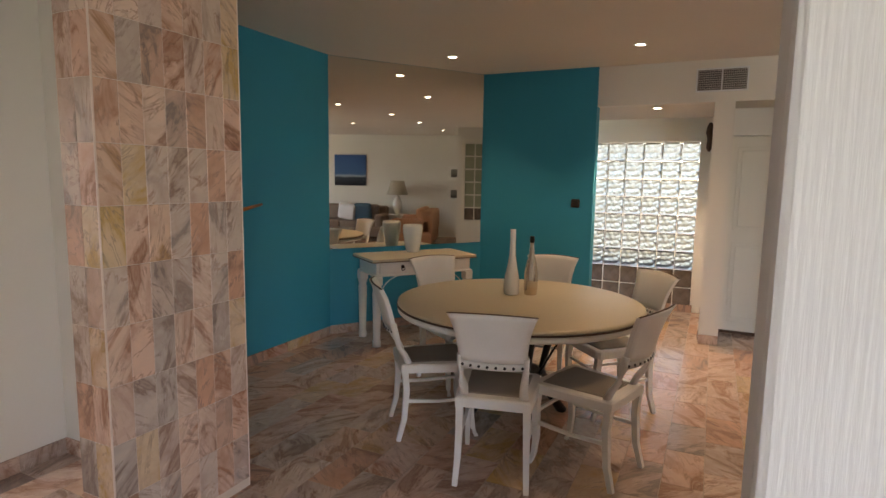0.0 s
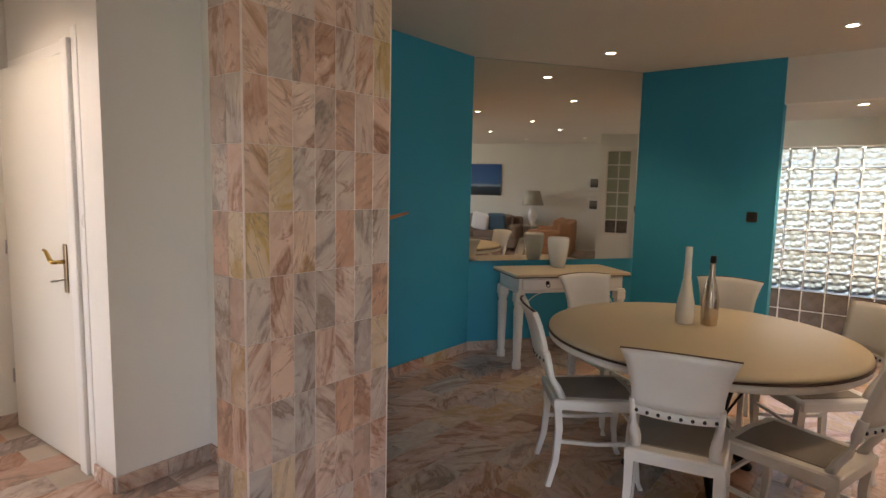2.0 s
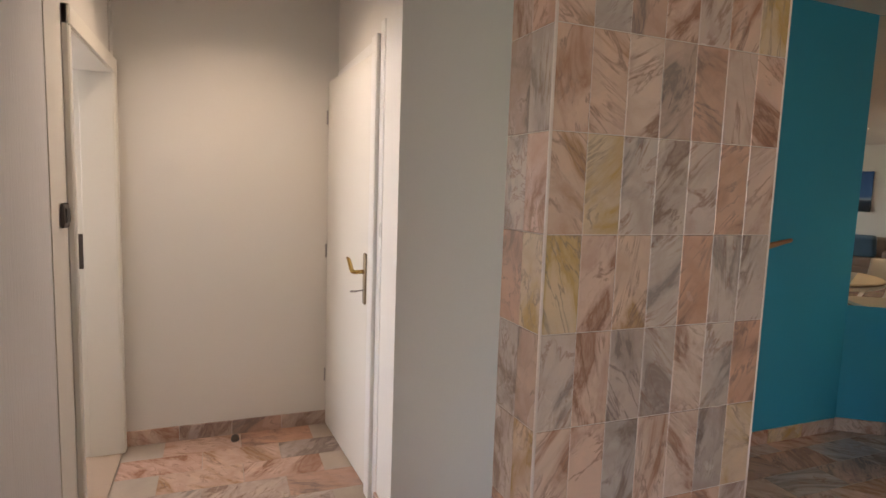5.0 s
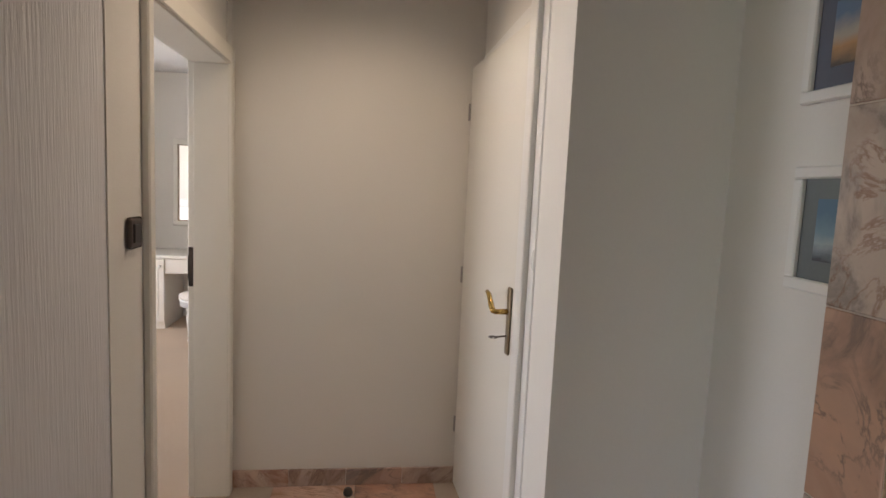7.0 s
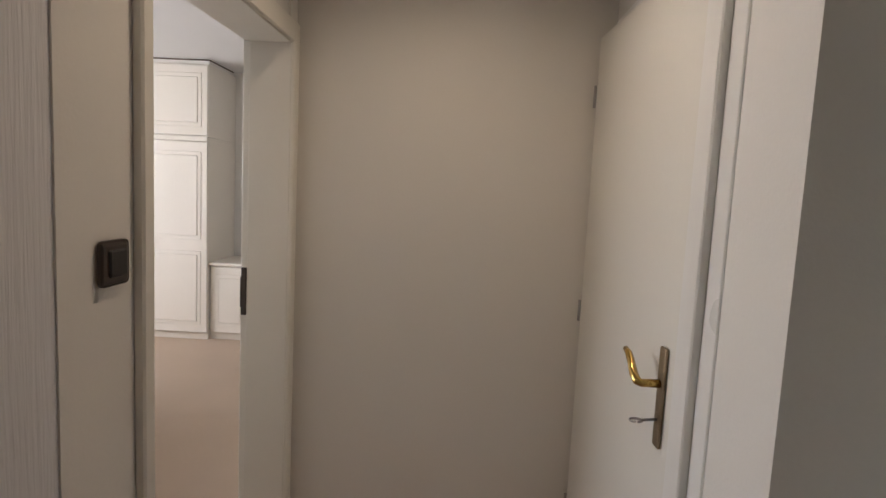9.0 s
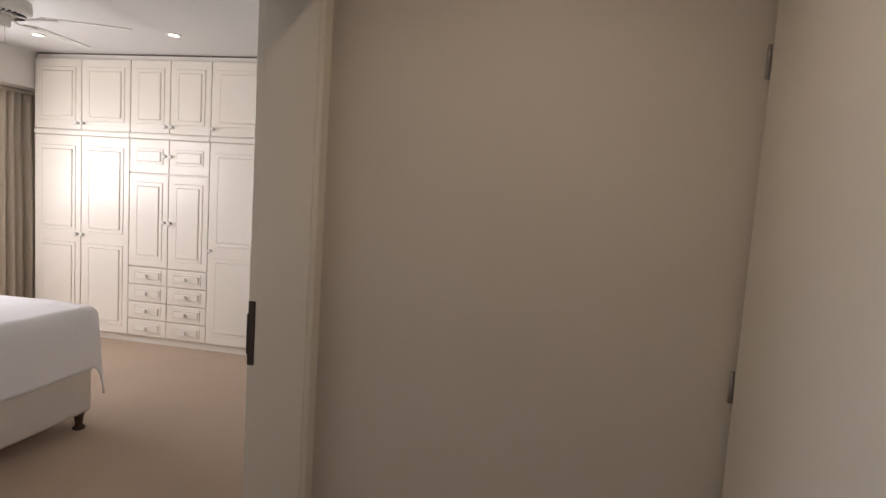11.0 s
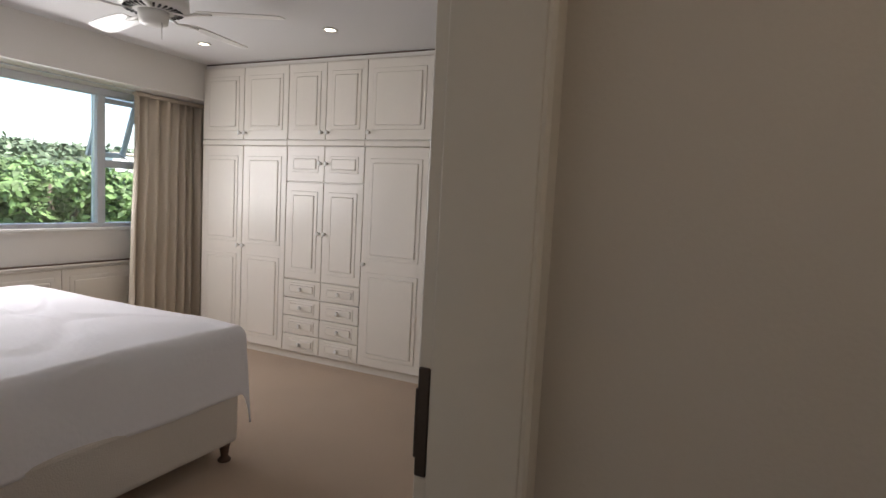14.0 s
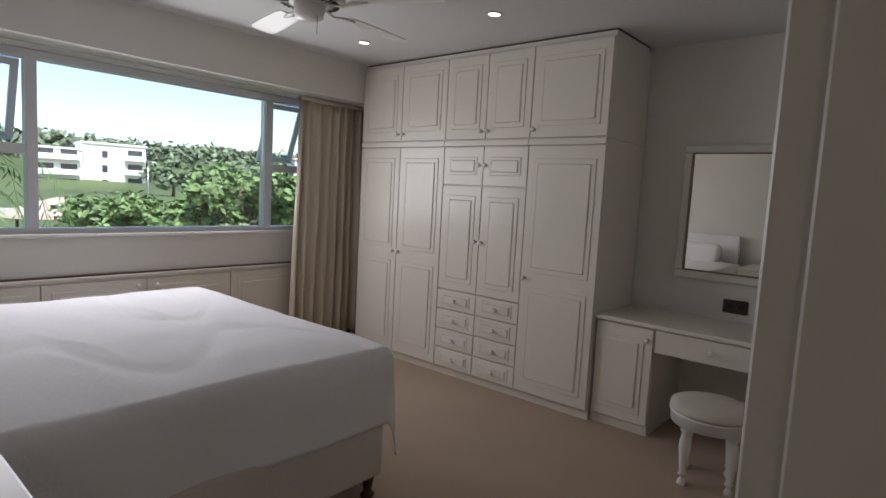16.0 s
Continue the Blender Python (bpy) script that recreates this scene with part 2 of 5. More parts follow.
def lathe(profile, seg=24, m=None, bm=None, arc=2 * math.pi):
    """Turned shape from (radius, height) pairs, closed at the ends."""
    bm = bm or bmesh.new()
    rings = []
    for r, z in profile:
        ring = []
        for i in range(seg):
            a = arc * i / seg
            v = Vector((r * math.cos(a), r * math.sin(a), z))
            ring.append(bm.verts.new(m @ v if m is not None else v))
        rings.append(ring)
    for a, b in zip(rings, rings[1:]):
        for i in range(seg):
            f = bm.faces.new((a[i], a[(i + 1) % seg], b[(i + 1) % seg], b[i]))
            f.smooth = True
    bm.faces.new(rings[0][::-1])
    bm.faces.new(rings[-1])
    return bm


def tube(points, radius, seg=8, bm=None, flat=1.0, up=(0, 0, 1)):
    """A rod along points; radius a number or one for each point; flat squashes it along the second axis."""
    bm = bm or bmesh.new()
    pts = [Vector(p) for p in points]
    rad = radius if isinstance(radius, (list, tuple)) else [radius] * len(pts)
    rings = []
    for i, p in enumerate(pts):
        d = (pts[min(i + 1, len(pts) - 1)] - pts[max(i - 1, 0)]).normalized()
        u = Vector(up)
        if abs(d.dot(u)) > 0.95:
            u = Vector((0, 1, 0))
        s = d.cross(u).normalized()
        u = s.cross(d)
        rings.append([bm.verts.new(p + rad[i] * (math.cos(a) * s + flat * math.sin(a) * u)) for a in (2 * math.pi * (k + 0.5) / seg for k in range(seg))])
    for a, b in zip(rings, rings[1:]):
        for i in range(seg):
            f = bm.faces.new((a[i], a[(i + 1) % seg], b[(i + 1) % seg], b[i]))
            f.smooth = seg > 4
    bm.faces.new(rings[0][::-1])
    bm.faces.new(rings[-1])
    return bm


def part(name, bm, material, parent=None, label=""):
    bmesh.ops.recalc_face_normals(bm, faces=bm.faces)
    me = bpy.data.meshes.new(name)
    bm.to_mesh(me)
    bm.free()
    me.materials.append(material)
    ob = new(name, me)
    if parent is not None:
        ob.parent = parent
    else:
        ob.matrix_basis = SPACE
    if label:
        ob["label"] = label
    return ob


def thing(name, m, label, category, group=""):
    ob = new(name)
    ob.matrix_basis = SPACE @ m
    ob.empty_display_size = 0.1
    return tagged(ob, label, category, group)


def setting(name, bm, material, label=""):
    return tagged(part(name, bm, material), label, kind="structure")


def along(a, b, z=0.0):
    """Pose at a whose x runs towards b."""
    return pose(a[0], a[1], z, 0, 0, math.degrees(math.atan2(b[1] - a[1], b[0] - a[0])))


CEIL_Z, BED_Z = 2.62, 2.44
M1, M2 = (4.265, 3.135), (5.69, 2.142)

# ---- structure: living, dining, corridor ----
setting("floor", box(-3.2, -6.6, -0.12, 9.2, 4.4, -0.002), GROUT, "pale grout bed under the marble floor tiles")
setting("ceiling", box(-3.2, -6.6, CEIL_Z, 5.72, 4.4, CEIL_Z + 0.15), CEIL, "plain off-white plastered ceiling")
setting("wall_alcove", box(1.21, 2.945, 0, 1.69, 3.175, CEIL_Z), WHITE_WALL, "white painted wall beside the corridor door")
setting("wall_pictures", box(1.69, 2.0, 0, 1.88, 3.165, CEIL_Z), WHITE_WALL, "white painted wall hung with pictures")
setting("wall_corridor_end", box(-0.11, 4.2, 0, 2.2, 4.35, CEIL_Z), WHITE_WALL, "white painted wall at the corridor's end")
setting("wall_above_door", box(1.21, 3.165, 2.15, 1.40, 4.2, CEIL_Z), WHITE_WALL)
setting("wall_plaster", box(-0.11, 1.2, 0, 0.028, 2.95, CEIL_Z), PLASTER, "white wall of grooved plaster")
bm = bx(box(-0.11, 2.95, 0, 0.032, 3.19, CEIL_Z), -0.11, 4.12, 0, 0.04, 4.2, CEIL_Z)
bx(bm, -0.11, 3.19, 2.04, 0.032, 4.12, CEIL_Z)
setting("wall_bedroom_door", bm, WHITE_WALL, "smooth white wall round the bedroom doorway")
setting("wall_behind_plaster", box(-3.2, 1.2, 0, -0.11, 1.35, CEIL_Z), WHITE_WALL)
setting("wall_teal_1", box(1.88, 3.115, 0, 4.277, 3.235, CEIL_Z), TEAL, "teal painted wall")
L = math.hypot(M2[0] - M1[0], M2[1] - M1[1])
setting("wall_teal_2", box(-0.03, 0, 0, L + 0.03, 0.12, CEIL_Z), TEAL, "teal painted wall below the mirror").matrix_basis = along(M1, M2)
setting("wall_teal_3", box(5.695, 0.945, 0, 5.84, 2.18, CEIL_Z), TEAL, "teal painted wall beside the entrance hall")
bm = bx(box(5.72, -0.80, 2.245, 5.84, 0.945, CEIL_Z), 5.72, -6.4, 0, 5.84, -0.80, CEIL_Z)
setting("wall_bulkhead", bm, WHITE_WALL, "white bulkhead over the hall openings")
setting("wall_post", box(5.715, -0.27, 0, 5.86, -0.10, 2.245), WHITE_WALL, "white post between two openings")
setting("wall_hall_right", box(5.86, -0.25, 0, 7.2, -0.10, 2.4), WHITE_WALL)
setting("wall_niche", bx(bx(box(6.29, -0.80, 0, 6.4, -0.25, 2.4), 5.84, -0.92, 0, 6.4, -0.80, 2.4), 5.84, -0.80, 2.245, 6.29, -0.25, 2.4), WHITE_WALL)
setting("ceiling_hall", box(5.84, -0.10, 2.25, 7.3, 3.2, 2.4), CEIL)
bm = bx(box(7.06, -0.10, 1.985, 7.2, 1.45, 2.4), 7.06, 1.45, 0, 7.2, 3.2, 2.4)
bx(bm, 7.06, -0.10, 0, 7.2, 0.02, 1.985)
bx(bm, 7.06, 0.02, 0, 7.2, 1.45, 0.07)
setting("wall_glass_blocks_surround", bm, WHITE_WALL)
# slab out of view, added only to block direct sun on the glass blocks
setting("sun_block_slab", box(7.2, -2.5, 2.42, 9.2, 5.0, 2.55), CEIL, "unseen slab added to keep the sun off the glass blocks")
setting("wall_hall_back", box(5.84, 3.1, 0, 7.2, 3.2, 2.4), WHITE_WALL)
# unseen dark wall, added to darken what shows behind the bottom glass rows
setting("added_low_wall", box(7.45, -0.6, -0.1, 7.6, 2.2, 0.55), paint("brown_added_wall", (0.10, 0.07, 0.05), 0.8))
setting("wall_living_far", box(-3.2, -6.5, 0, 5.84, -6.4, CEIL_Z), WHITE_WALL)
# assumed window wall out of view, its opening placed to suit the daylight lamp
bm = bx(box(-3.2, -6.4, 0, -3.05, -5.3, CEIL_Z), -3.2, -1.8, 0, -3.05, 1.2, CEIL_Z)
bx(bm, -3.2, -5.3, 2.35, -3.05, -1.8, CEIL_Z)
bx(bm, -3.2, -5.3, 0, -3.05, -1.8, 0.25)
setting("wall_living_window", bm, WHITE_WALL)
setting("wall_living_block", box(5.0, -6.4, 0, 5.72, -4.1, CEIL_Z), WHITE_WALL)
setting("wall_end_column", box(0.90, -1.6, 0, 1.12, -0.235, CEIL_Z, bevel=0.02, seg=2), PLASTER, "white wall end of grooved plaster")
setting("wall_behind_door", box(1.40, 3.165, 0, 1.5, 4.2, CEIL_Z), WHITE_WALL)

# ---- structure: bedroom ----
SPACE = ROOM
setting("floor_bedroom", box(-4.7, 2.9, -0.12, 0.0, 7.5, 0.004), CARPET, "beige bedroom carpet")
setting("ceiling_bedroom", box(-4.7, 2.9, BED_Z, -0.153, 7.5, BED_Z + 0.15), CEIL_BED, "white bedroom ceiling")
setting("wall_bedroom_back", box(-4.7, 7.33, 0, -0.153, 7.45, BED_Z), WHITE_WALL)
setting("wall_bedroom_right", box(-0.153, 4.13, 0, -0.05, 7.45, BED_Z + 0.15), WHITE_WALL)
setting("wall_bedroom_head", box(-4.7, 2.95, 0, -0.153, 3.05, BED_Z), WHITE_WALL)
bm = bx(box(-4.62, 3.05, 0, -4.43, 7.33, 1.0), -4.62, 6.56, 1.0, -4.43, 7.33, 2.13)
bx(bm, -4.62, 3.05, 1.0, -4.43, 3.80, 2.13)
setting("wall_bedroom_window", bm, WHITE_WALL, "white wall below the bedroom window")
setting("wall_bedroom_bulkhead", box(-4.62, 3.05, 2.13, -4.02, 7.33, BED_Z), WHITE_WALL, "white bulkhead over the bedroom window")
SPACE = Matrix.Identity(4)


def skirting(a, b, h=0.085):
    """Marble skirting tiles along a line, each a little off its neighbour."""
    n = max(1, round(math.hypot(b[0] - a[0], b[1] - a[1]) / 0.3))
    l = math.hypot(b[0] - a[0], b[1] - a[1]) / n
    bm = bmesh.new()
    for i in range(n):
        bx(bm, i * l + 0.001, -0.012 - 0.002 * random.random(), 0, (i + 1) * l - 0.001, 0, h, bevel=0.0015)
    ob = setting("baseboard", bm, TILE_SKIRT, "marble tile skirting")
    ob.matrix_basis = along(a, b)


skirting((0.04, 4.2), (1.17, 4.2))
skirting((1.21, 2.945), (1.69, 2.945))
skirting((1.69, 2.945), (1.69, 2.02))
skirting((1.205, 3.165), (1.205, 2.945))
skirting((1.88, 3.115), (4.25, 3.115))
skirting(M1, M2)
skirting((5.695, 2.14), (5.695, 0.945))
skirting((5.715, -0.10), (5.715, -0.27))
skirting((7.06, 1.45), (7.06, 0.0))
skirting((7.06, -0.10), (5.86, -0.10))

# ---- doors and frames ----


def board_panels(bm, x0, z0, x1, z1, y, m=None, w=0.035):
    """A raised panel with a moulded border on a face that looks to -y."""
    bx(bm, x0, y - 0.005, z0, x1, y + 0.002, z1, bevel=0.004, m=m)
    bx(bm, x0 + w, y - 0.011, z0 + w, x1 - w, y + 0.002, z1 - w, bevel=0.009, m=m)


# corridor door: leaf from its hinge by the end wall to the lock edge
leaf = thing("corridor_door", along((1.150, 4.185), (1.204, 3.335)), "plain white painted door, almost shut, brass lever", "door")
part("leaf", box(0, 0, 0.006, 0.842, 0.04, 2.09, bevel=0.003), CREAM_WOOD, leaf)
handle = part("lever_plate", box(0.755, -0.010, 0.915, 0.793, 0.0, 1.165, bevel=0.006, seg=2), BRONZE, leaf, "long bronze lock plate")
part("lever", tube([(0.774, -0.005, 1.075), (0.774, -0.055, 1.075), (0.765, -0.062, 1.077), (0.735, -0.060, 1.085), (0.715, -0.060, 1.105), (0.690, -0.060, 1.125), (0.665, -0.060, 1.13)], [0.011, 0.010, 0.011, 0.011, 0.010, 0.009, 0.007], 10), BRASS, handle, "bent polished brass lever")
bm = tube([(0.774, -0.008, 0.985), (0.774, -0.045, 0.982)], 0.0035)
tube([(0.774 + 0.012 * math.cos(a), -0.060 + 0.015 * math.sin(a), 0.981) for a in np.linspace(0, 6.0, 14)], 0.003, 6, bm)
part("key", bm, STEEL, handle, "small steel key in the lock")
for z in (0.28, 1.05, 1.84):
    part("hinge", tube([(0.0, -0.006, z), (0.0, -0.006, z + 0.08)], 0.005), STEEL, leaf)
bm = bx(box(1.185, 3.240, 0, 1.26, 3.322, 2.15, bevel=0.004), 1.205, 3.175, 0, 1.26, 3.242, 2.2, bevel=0.003)
bx(bm, 1.205, 3.225, 2.094, 1.26, 4.195, 2.15, bevel=0.004)
setting("door_frame_corridor", bm, GLOSS_WHITE, "white painted door frame")
# added dark strip in place of the shaded gap at the lock edge
setting("door_gap_shadow", box(1.212, 3.3225, 0, 1.222, 3.3325, 2.09), BROWN_PLASTIC, "dark strip standing in for the shaded gap beside the door")

# bedroom doorway lining with casing and latch plate
bm = box(-0.101, 4.104, 0, 0.05, 4.132, 2.04, bevel=0.002)
bx(bm, -0.126, 4.110, 0, -0.099, 4.134, 2.04, bevel=0.002)
bx(bm, 0.03, 4.107, 0, 0.062, 4.165, 2.09, bevel=0.006)
bx(bm, -0.128, 4.118, 0, -0.109, 4.17, 2.09, bevel=0.004)
bx(bm, -0.118, 3.19, 0, 0.05, 3.212, 2.04, bevel=0.003)
bx(bm, 0.03, 3.165, 0, 0.055, 3.206, 2.09, bevel=0.005)
bx(bm, -0.118, 3.212, 2.01, 0.05, 4.104, 2.04, bevel=0.003)
bx(bm, 0.03, 3.165, 2.015, 0.060, 4.165, 2.09, bevel=0.005)
setting("door_frame_bedroom", bm, CREAM_WOOD, "cream painted door lining and casing")
part_ob = part("latch_plate", bx(box(-0.1245, 4.1065, 1.015, -0.104, 4.112, 1.195, bevel=0.002), -0.128, 4.1055, 1.045, -0.121, 4.1135, 1.16, bevel=0.002), BROWN_PLASTIC)
tagged(part_ob, "dark latch plate let into the bedroom door lining", "latch plate")


def rocker_switch(m, label):
    t = thing("light_switch", m, label, "light switch")
    part("cover", box(-0.043, -0.014, -0.043, 0.043, 0, 0.043, bevel=0.011, seg=3), BROWN_PLASTIC, t)
    part("rocker", box(-0.026, -0.019, -0.026, 0.026, -0.012, 0.026, bevel=0.003), BLACK_PLASTIC, t)
    return t


rocker_switch(pose(0.033, 3.088, 1.350, 0, 0, 90), "dark brown rocker switch on white wall")
rocker_switch(pose(5.694, 1.115, 1.288, 0, 0, -90), "black rocker switch on teal wall")

# door stop on the corridor floor
t = thing("door_stop", pose(0.62, 4.10, 0), "small dark brown rubber door stop on marble floor", "door stop")
part("knob", lathe([(0.022, 0), (0.024, 0.012), (0.018, 0.03), (0.006, 0.036)], 16), BROWN_PLASTIC, t)


# ---- downlights ----
def downlight(x, y, z, watts=0, angle=110, color=(1.0, 0.72, 0.42), blend=0.7):
    t = thing("downlight", pose(x, y, z), "small round recessed ceiling spotlight, lit", "ceiling light", "recessed ceiling spotlights")
    part("rim", lathe([(0.036, -0.001), (0.050, -0.001), (0.050, -0.006), (0.042, -0.008), (0.036, -0.004)], 24), GLOSS_WHITE, t)
    part("bulb", lathe([(0.036, -0.0015), (0.034, -0.005)], 20), BULB, t, "glowing warm bulb")
    if watts:
        lamp_spot((x, y, z - 0.03), watts, angle, color, blend)


for x, y, w in ((4.77, 2.09, 2.8), (4.88, 0.47, 3.3), (3.40, -0.34, 4.4), (4.0, -1.64, 2.5), (2.9, -3.29, 0), (4.3, -3.07, 1), (3.3, -5.12, 1), (4.61, -4.84, 0), (0.75, 0.9, 0)):
    downlight(x, y, CEIL_Z, w)
downlight(0.60, 3.45, CEIL_Z, 3.7, 142, (1.0, 0.78, 0.56), 0.95)
downlight(6.05, 0.42, 2.25, 10)
SPACE = ROOM
downlight(-2.2, 6.2, BED_Z, 0)
downlight(-3.42, 6.24, BED_Z, 0)
SPACE = Matrix.Identity(4)

# ---- dining: mirror, console, table, chairs ----
mir = thing("wall_mirror", along(M1, M2), "large frameless wall mirror above the console", "mirror")
part("mirror_glass", box(0.004, -0.010, 0.83, L - 0.006, -0.002, CEIL_Z - 0.004, bevel=0.002), MIRROR, mir)

CON = pose(4.087, 2.50, 0, 0, 0, -36.5)
con = thing("console_table", CON, "white painted console table with cream top and two drawers", "table")
part("tabletop", box(-0.02, -0.02, 0.775, 1.04, 0.50, 0.80, bevel=0.006, seg=2), TABLE_CREAM, con, "cream painted top")
part("top_edge", box(-0.022, -0.022, 0.768, 1.042, 0.502, 0.776, bevel=0.002), WORN_AND_SHADOW, con, "dark worn edge line")
part("apron", box(0.03, 0.02, 0.655, 0.99, 0.45, 0.768, bevel=0.004), CHAIR_WHITE, con)
for i in range(2):
    x = 0.06 + i * 0.455
    d = part("drawer", box(x, 0.006, 0.672, x + 0.44, 0.03, 0.756, bevel=0.004), CHAIR_WHITE, con)
    bm = lathe([(0.018, 0), (0.014, 0.006), (0.004, 0.008)], 14, pose(x + 0.22, 0.006, 0.722, 90))
    tube([(x + 0.22 + 0.016 * math.sin(a), -0.006, 0.706 + 0.017 * math.cos(a)) for a in np.linspace(0, 2 * math.pi, 17)], 0.0035, 6, bm)
    part("ring_pull", bm, IRON, d, "black iron ring pull")
part("lower_moulding", box(0.01, 0.005, 0.640, 1.01, 0.455, 0.656, bevel=0.005), CHAIR_WHITE, con)
for x in (0.045, 0.975):
    for y in (0.045, 0.41):
        bm = box(x - 0.042, y - 0.042, 0.56, x + 0.042, y + 0.042, 0.642, bevel=0.008)
        lathe([(0.036, 0.0), (0.038, 0.05), (0.030, 0.07), (0.033, 0.11), (0.041, 0.49), (0.034, 0.52), (0.044, 0.545), (0.040, 0.562)], 12, pose(x, y, 0), bm)
        part("leg", bm, CHAIR_WHITE, con)
for x, s in ((0.085, 1), (0.935, -1)):
    part("wire_bracket", tube([(x + s * 0.22 * (1 - math.cos(a)), 0.05, 0.45 + 0.19 * math.sin(a)) for a in np.linspace(0, 1.5, 10)], 0.005, 6), CHAIR_WHITE, con)

# squat ribbed vase on the console
t = thing("vase", CON @ pose(0.55, 0.37, 0.80), "white ceramic vase with leaf-shaped sides on console", "vase")
bm = lathe([(0.056, 0), (0.065, 0.012), (0.080, 0.09), (0.094, 0.19), (0.097, 0.245), (0.090, 0.268), (0.080, 0.255), (0.076, 0.14)], 28)
for v in bm.verts:
    a = math.atan2(v.co.y, v.co.x)
    k = 1 + 0.06 * math.sin(3 * a)
    v.co.x, v.co.y = v.co.x * k, v.co.y * k
part("body", bm, CERAMIC, t)

TC = (3.305, 0.925)
tab = thing("round_dining_table", pose(*TC, 0), "round cream table with white rim on black iron legs", "table")
part("tabletop", lathe([(0.755, 0.735), (0.767, 0.745), (0.763, 0.757), (0.750, 0.762), (0.001, 0.762)], 72), TABLE_CREAM, tab, "cream painted top")
part("edge_line", lathe([(0.760, 0.730), (0.772, 0.731), (0.772, 0.738), (0.760, 0.738)], 72), WORN_AND_SHADOW, tab, "dark worn line below the edge")
part("rim", lathe([(0.730, 0.692), (0.757, 0.692), (0.765, 0.700), (0.765, 0.729), (0.735, 0.731)], 72), CHAIR_WHITE, tab, "white painted rim")
for i in range(4):
    a = radians(38 + 90 * i)
    c, s = math.cos(a), math.sin(a)
    pts = [(0.30 * c, 0.30 * s, 0.692), (0.22 * c, 0.22 * s, 0.50), (0.17 * c, 0.17 * s, 0.30), (0.24 * c, 0.24 * s, 0.12), (0.33 * c, 0.33 * s, 0.0)]
    part("leg", tube(pts, [0.028, 0.024, 0.021, 0.026, 0.034], 8, up=(s, -c, 0)), IRON, tab)
    part("scroll", tube([((0.10 + 0.055 * math.cos(q) * (1 - q / 12)) * c, (0.10 + 0.055 * math.cos(q) * (1 - q / 12)) * s, 0.20 + 0.075 * math.sin(q) * (1 - q / 12)) for q in np.linspace(0, 8, 26)], 0.008, 6), IRON, tab)
    c2, s2 = math.cos(a + 0.785), math.sin(a + 0.785)
    part("strut", tube([(0.36 * c2, 0.36 * s2, 0.692), (0.15 * c2, 0.15 * s2, 0.30), (0.12 * c2, 0.12 * s2, 0.08)], 0.007, 6), IRON, tab)
part("collar", lathe([(0.17, 0.27), (0.19, 0.28), (0.19, 0.30), (0.17, 0.31)], 28), IRON, tab)

t = thing("tall_vase", pose(3.44, 1.02, 0.762), "tall slim white bottle vase on dining table", "vase")
part("body", lathe([(0.040, 0), (0.048, 0.004), (0.052, 0.05), (0.046, 0.12), (0.032, 0.19), (0.021, 0.26), (0.018, 0.36), (0.019, 0.43), (0.014, 0.432)], 32), CERAMIC, t)
t = thing("bottle_vase", pose(3.49, 0.905, 0.762), "bronze mirror-glazed bottle vase on dining table", "vase")
part("body", lathe([(0.034, 0), (0.042, 0.004), (0.046, 0.06), (0.044, 0.15), (0.032, 0.22), (0.018, 0.27), (0.014, 0.33), (0.014, 0.352)], 32), CHROME, t)
part("cap", lathe([(0.016, 0.348), (0.017, 0.352), (0.015, 0.385), (0.012, 0.388)], 20), IRON, t, "dark neck cap")


def back_x(z):
    """How far the chair's back leans behind its rear legs at height z."""
    k = max(0.0, z - 0.45)
    return -0.02 - 0.16 * k - 0.12 * k * k


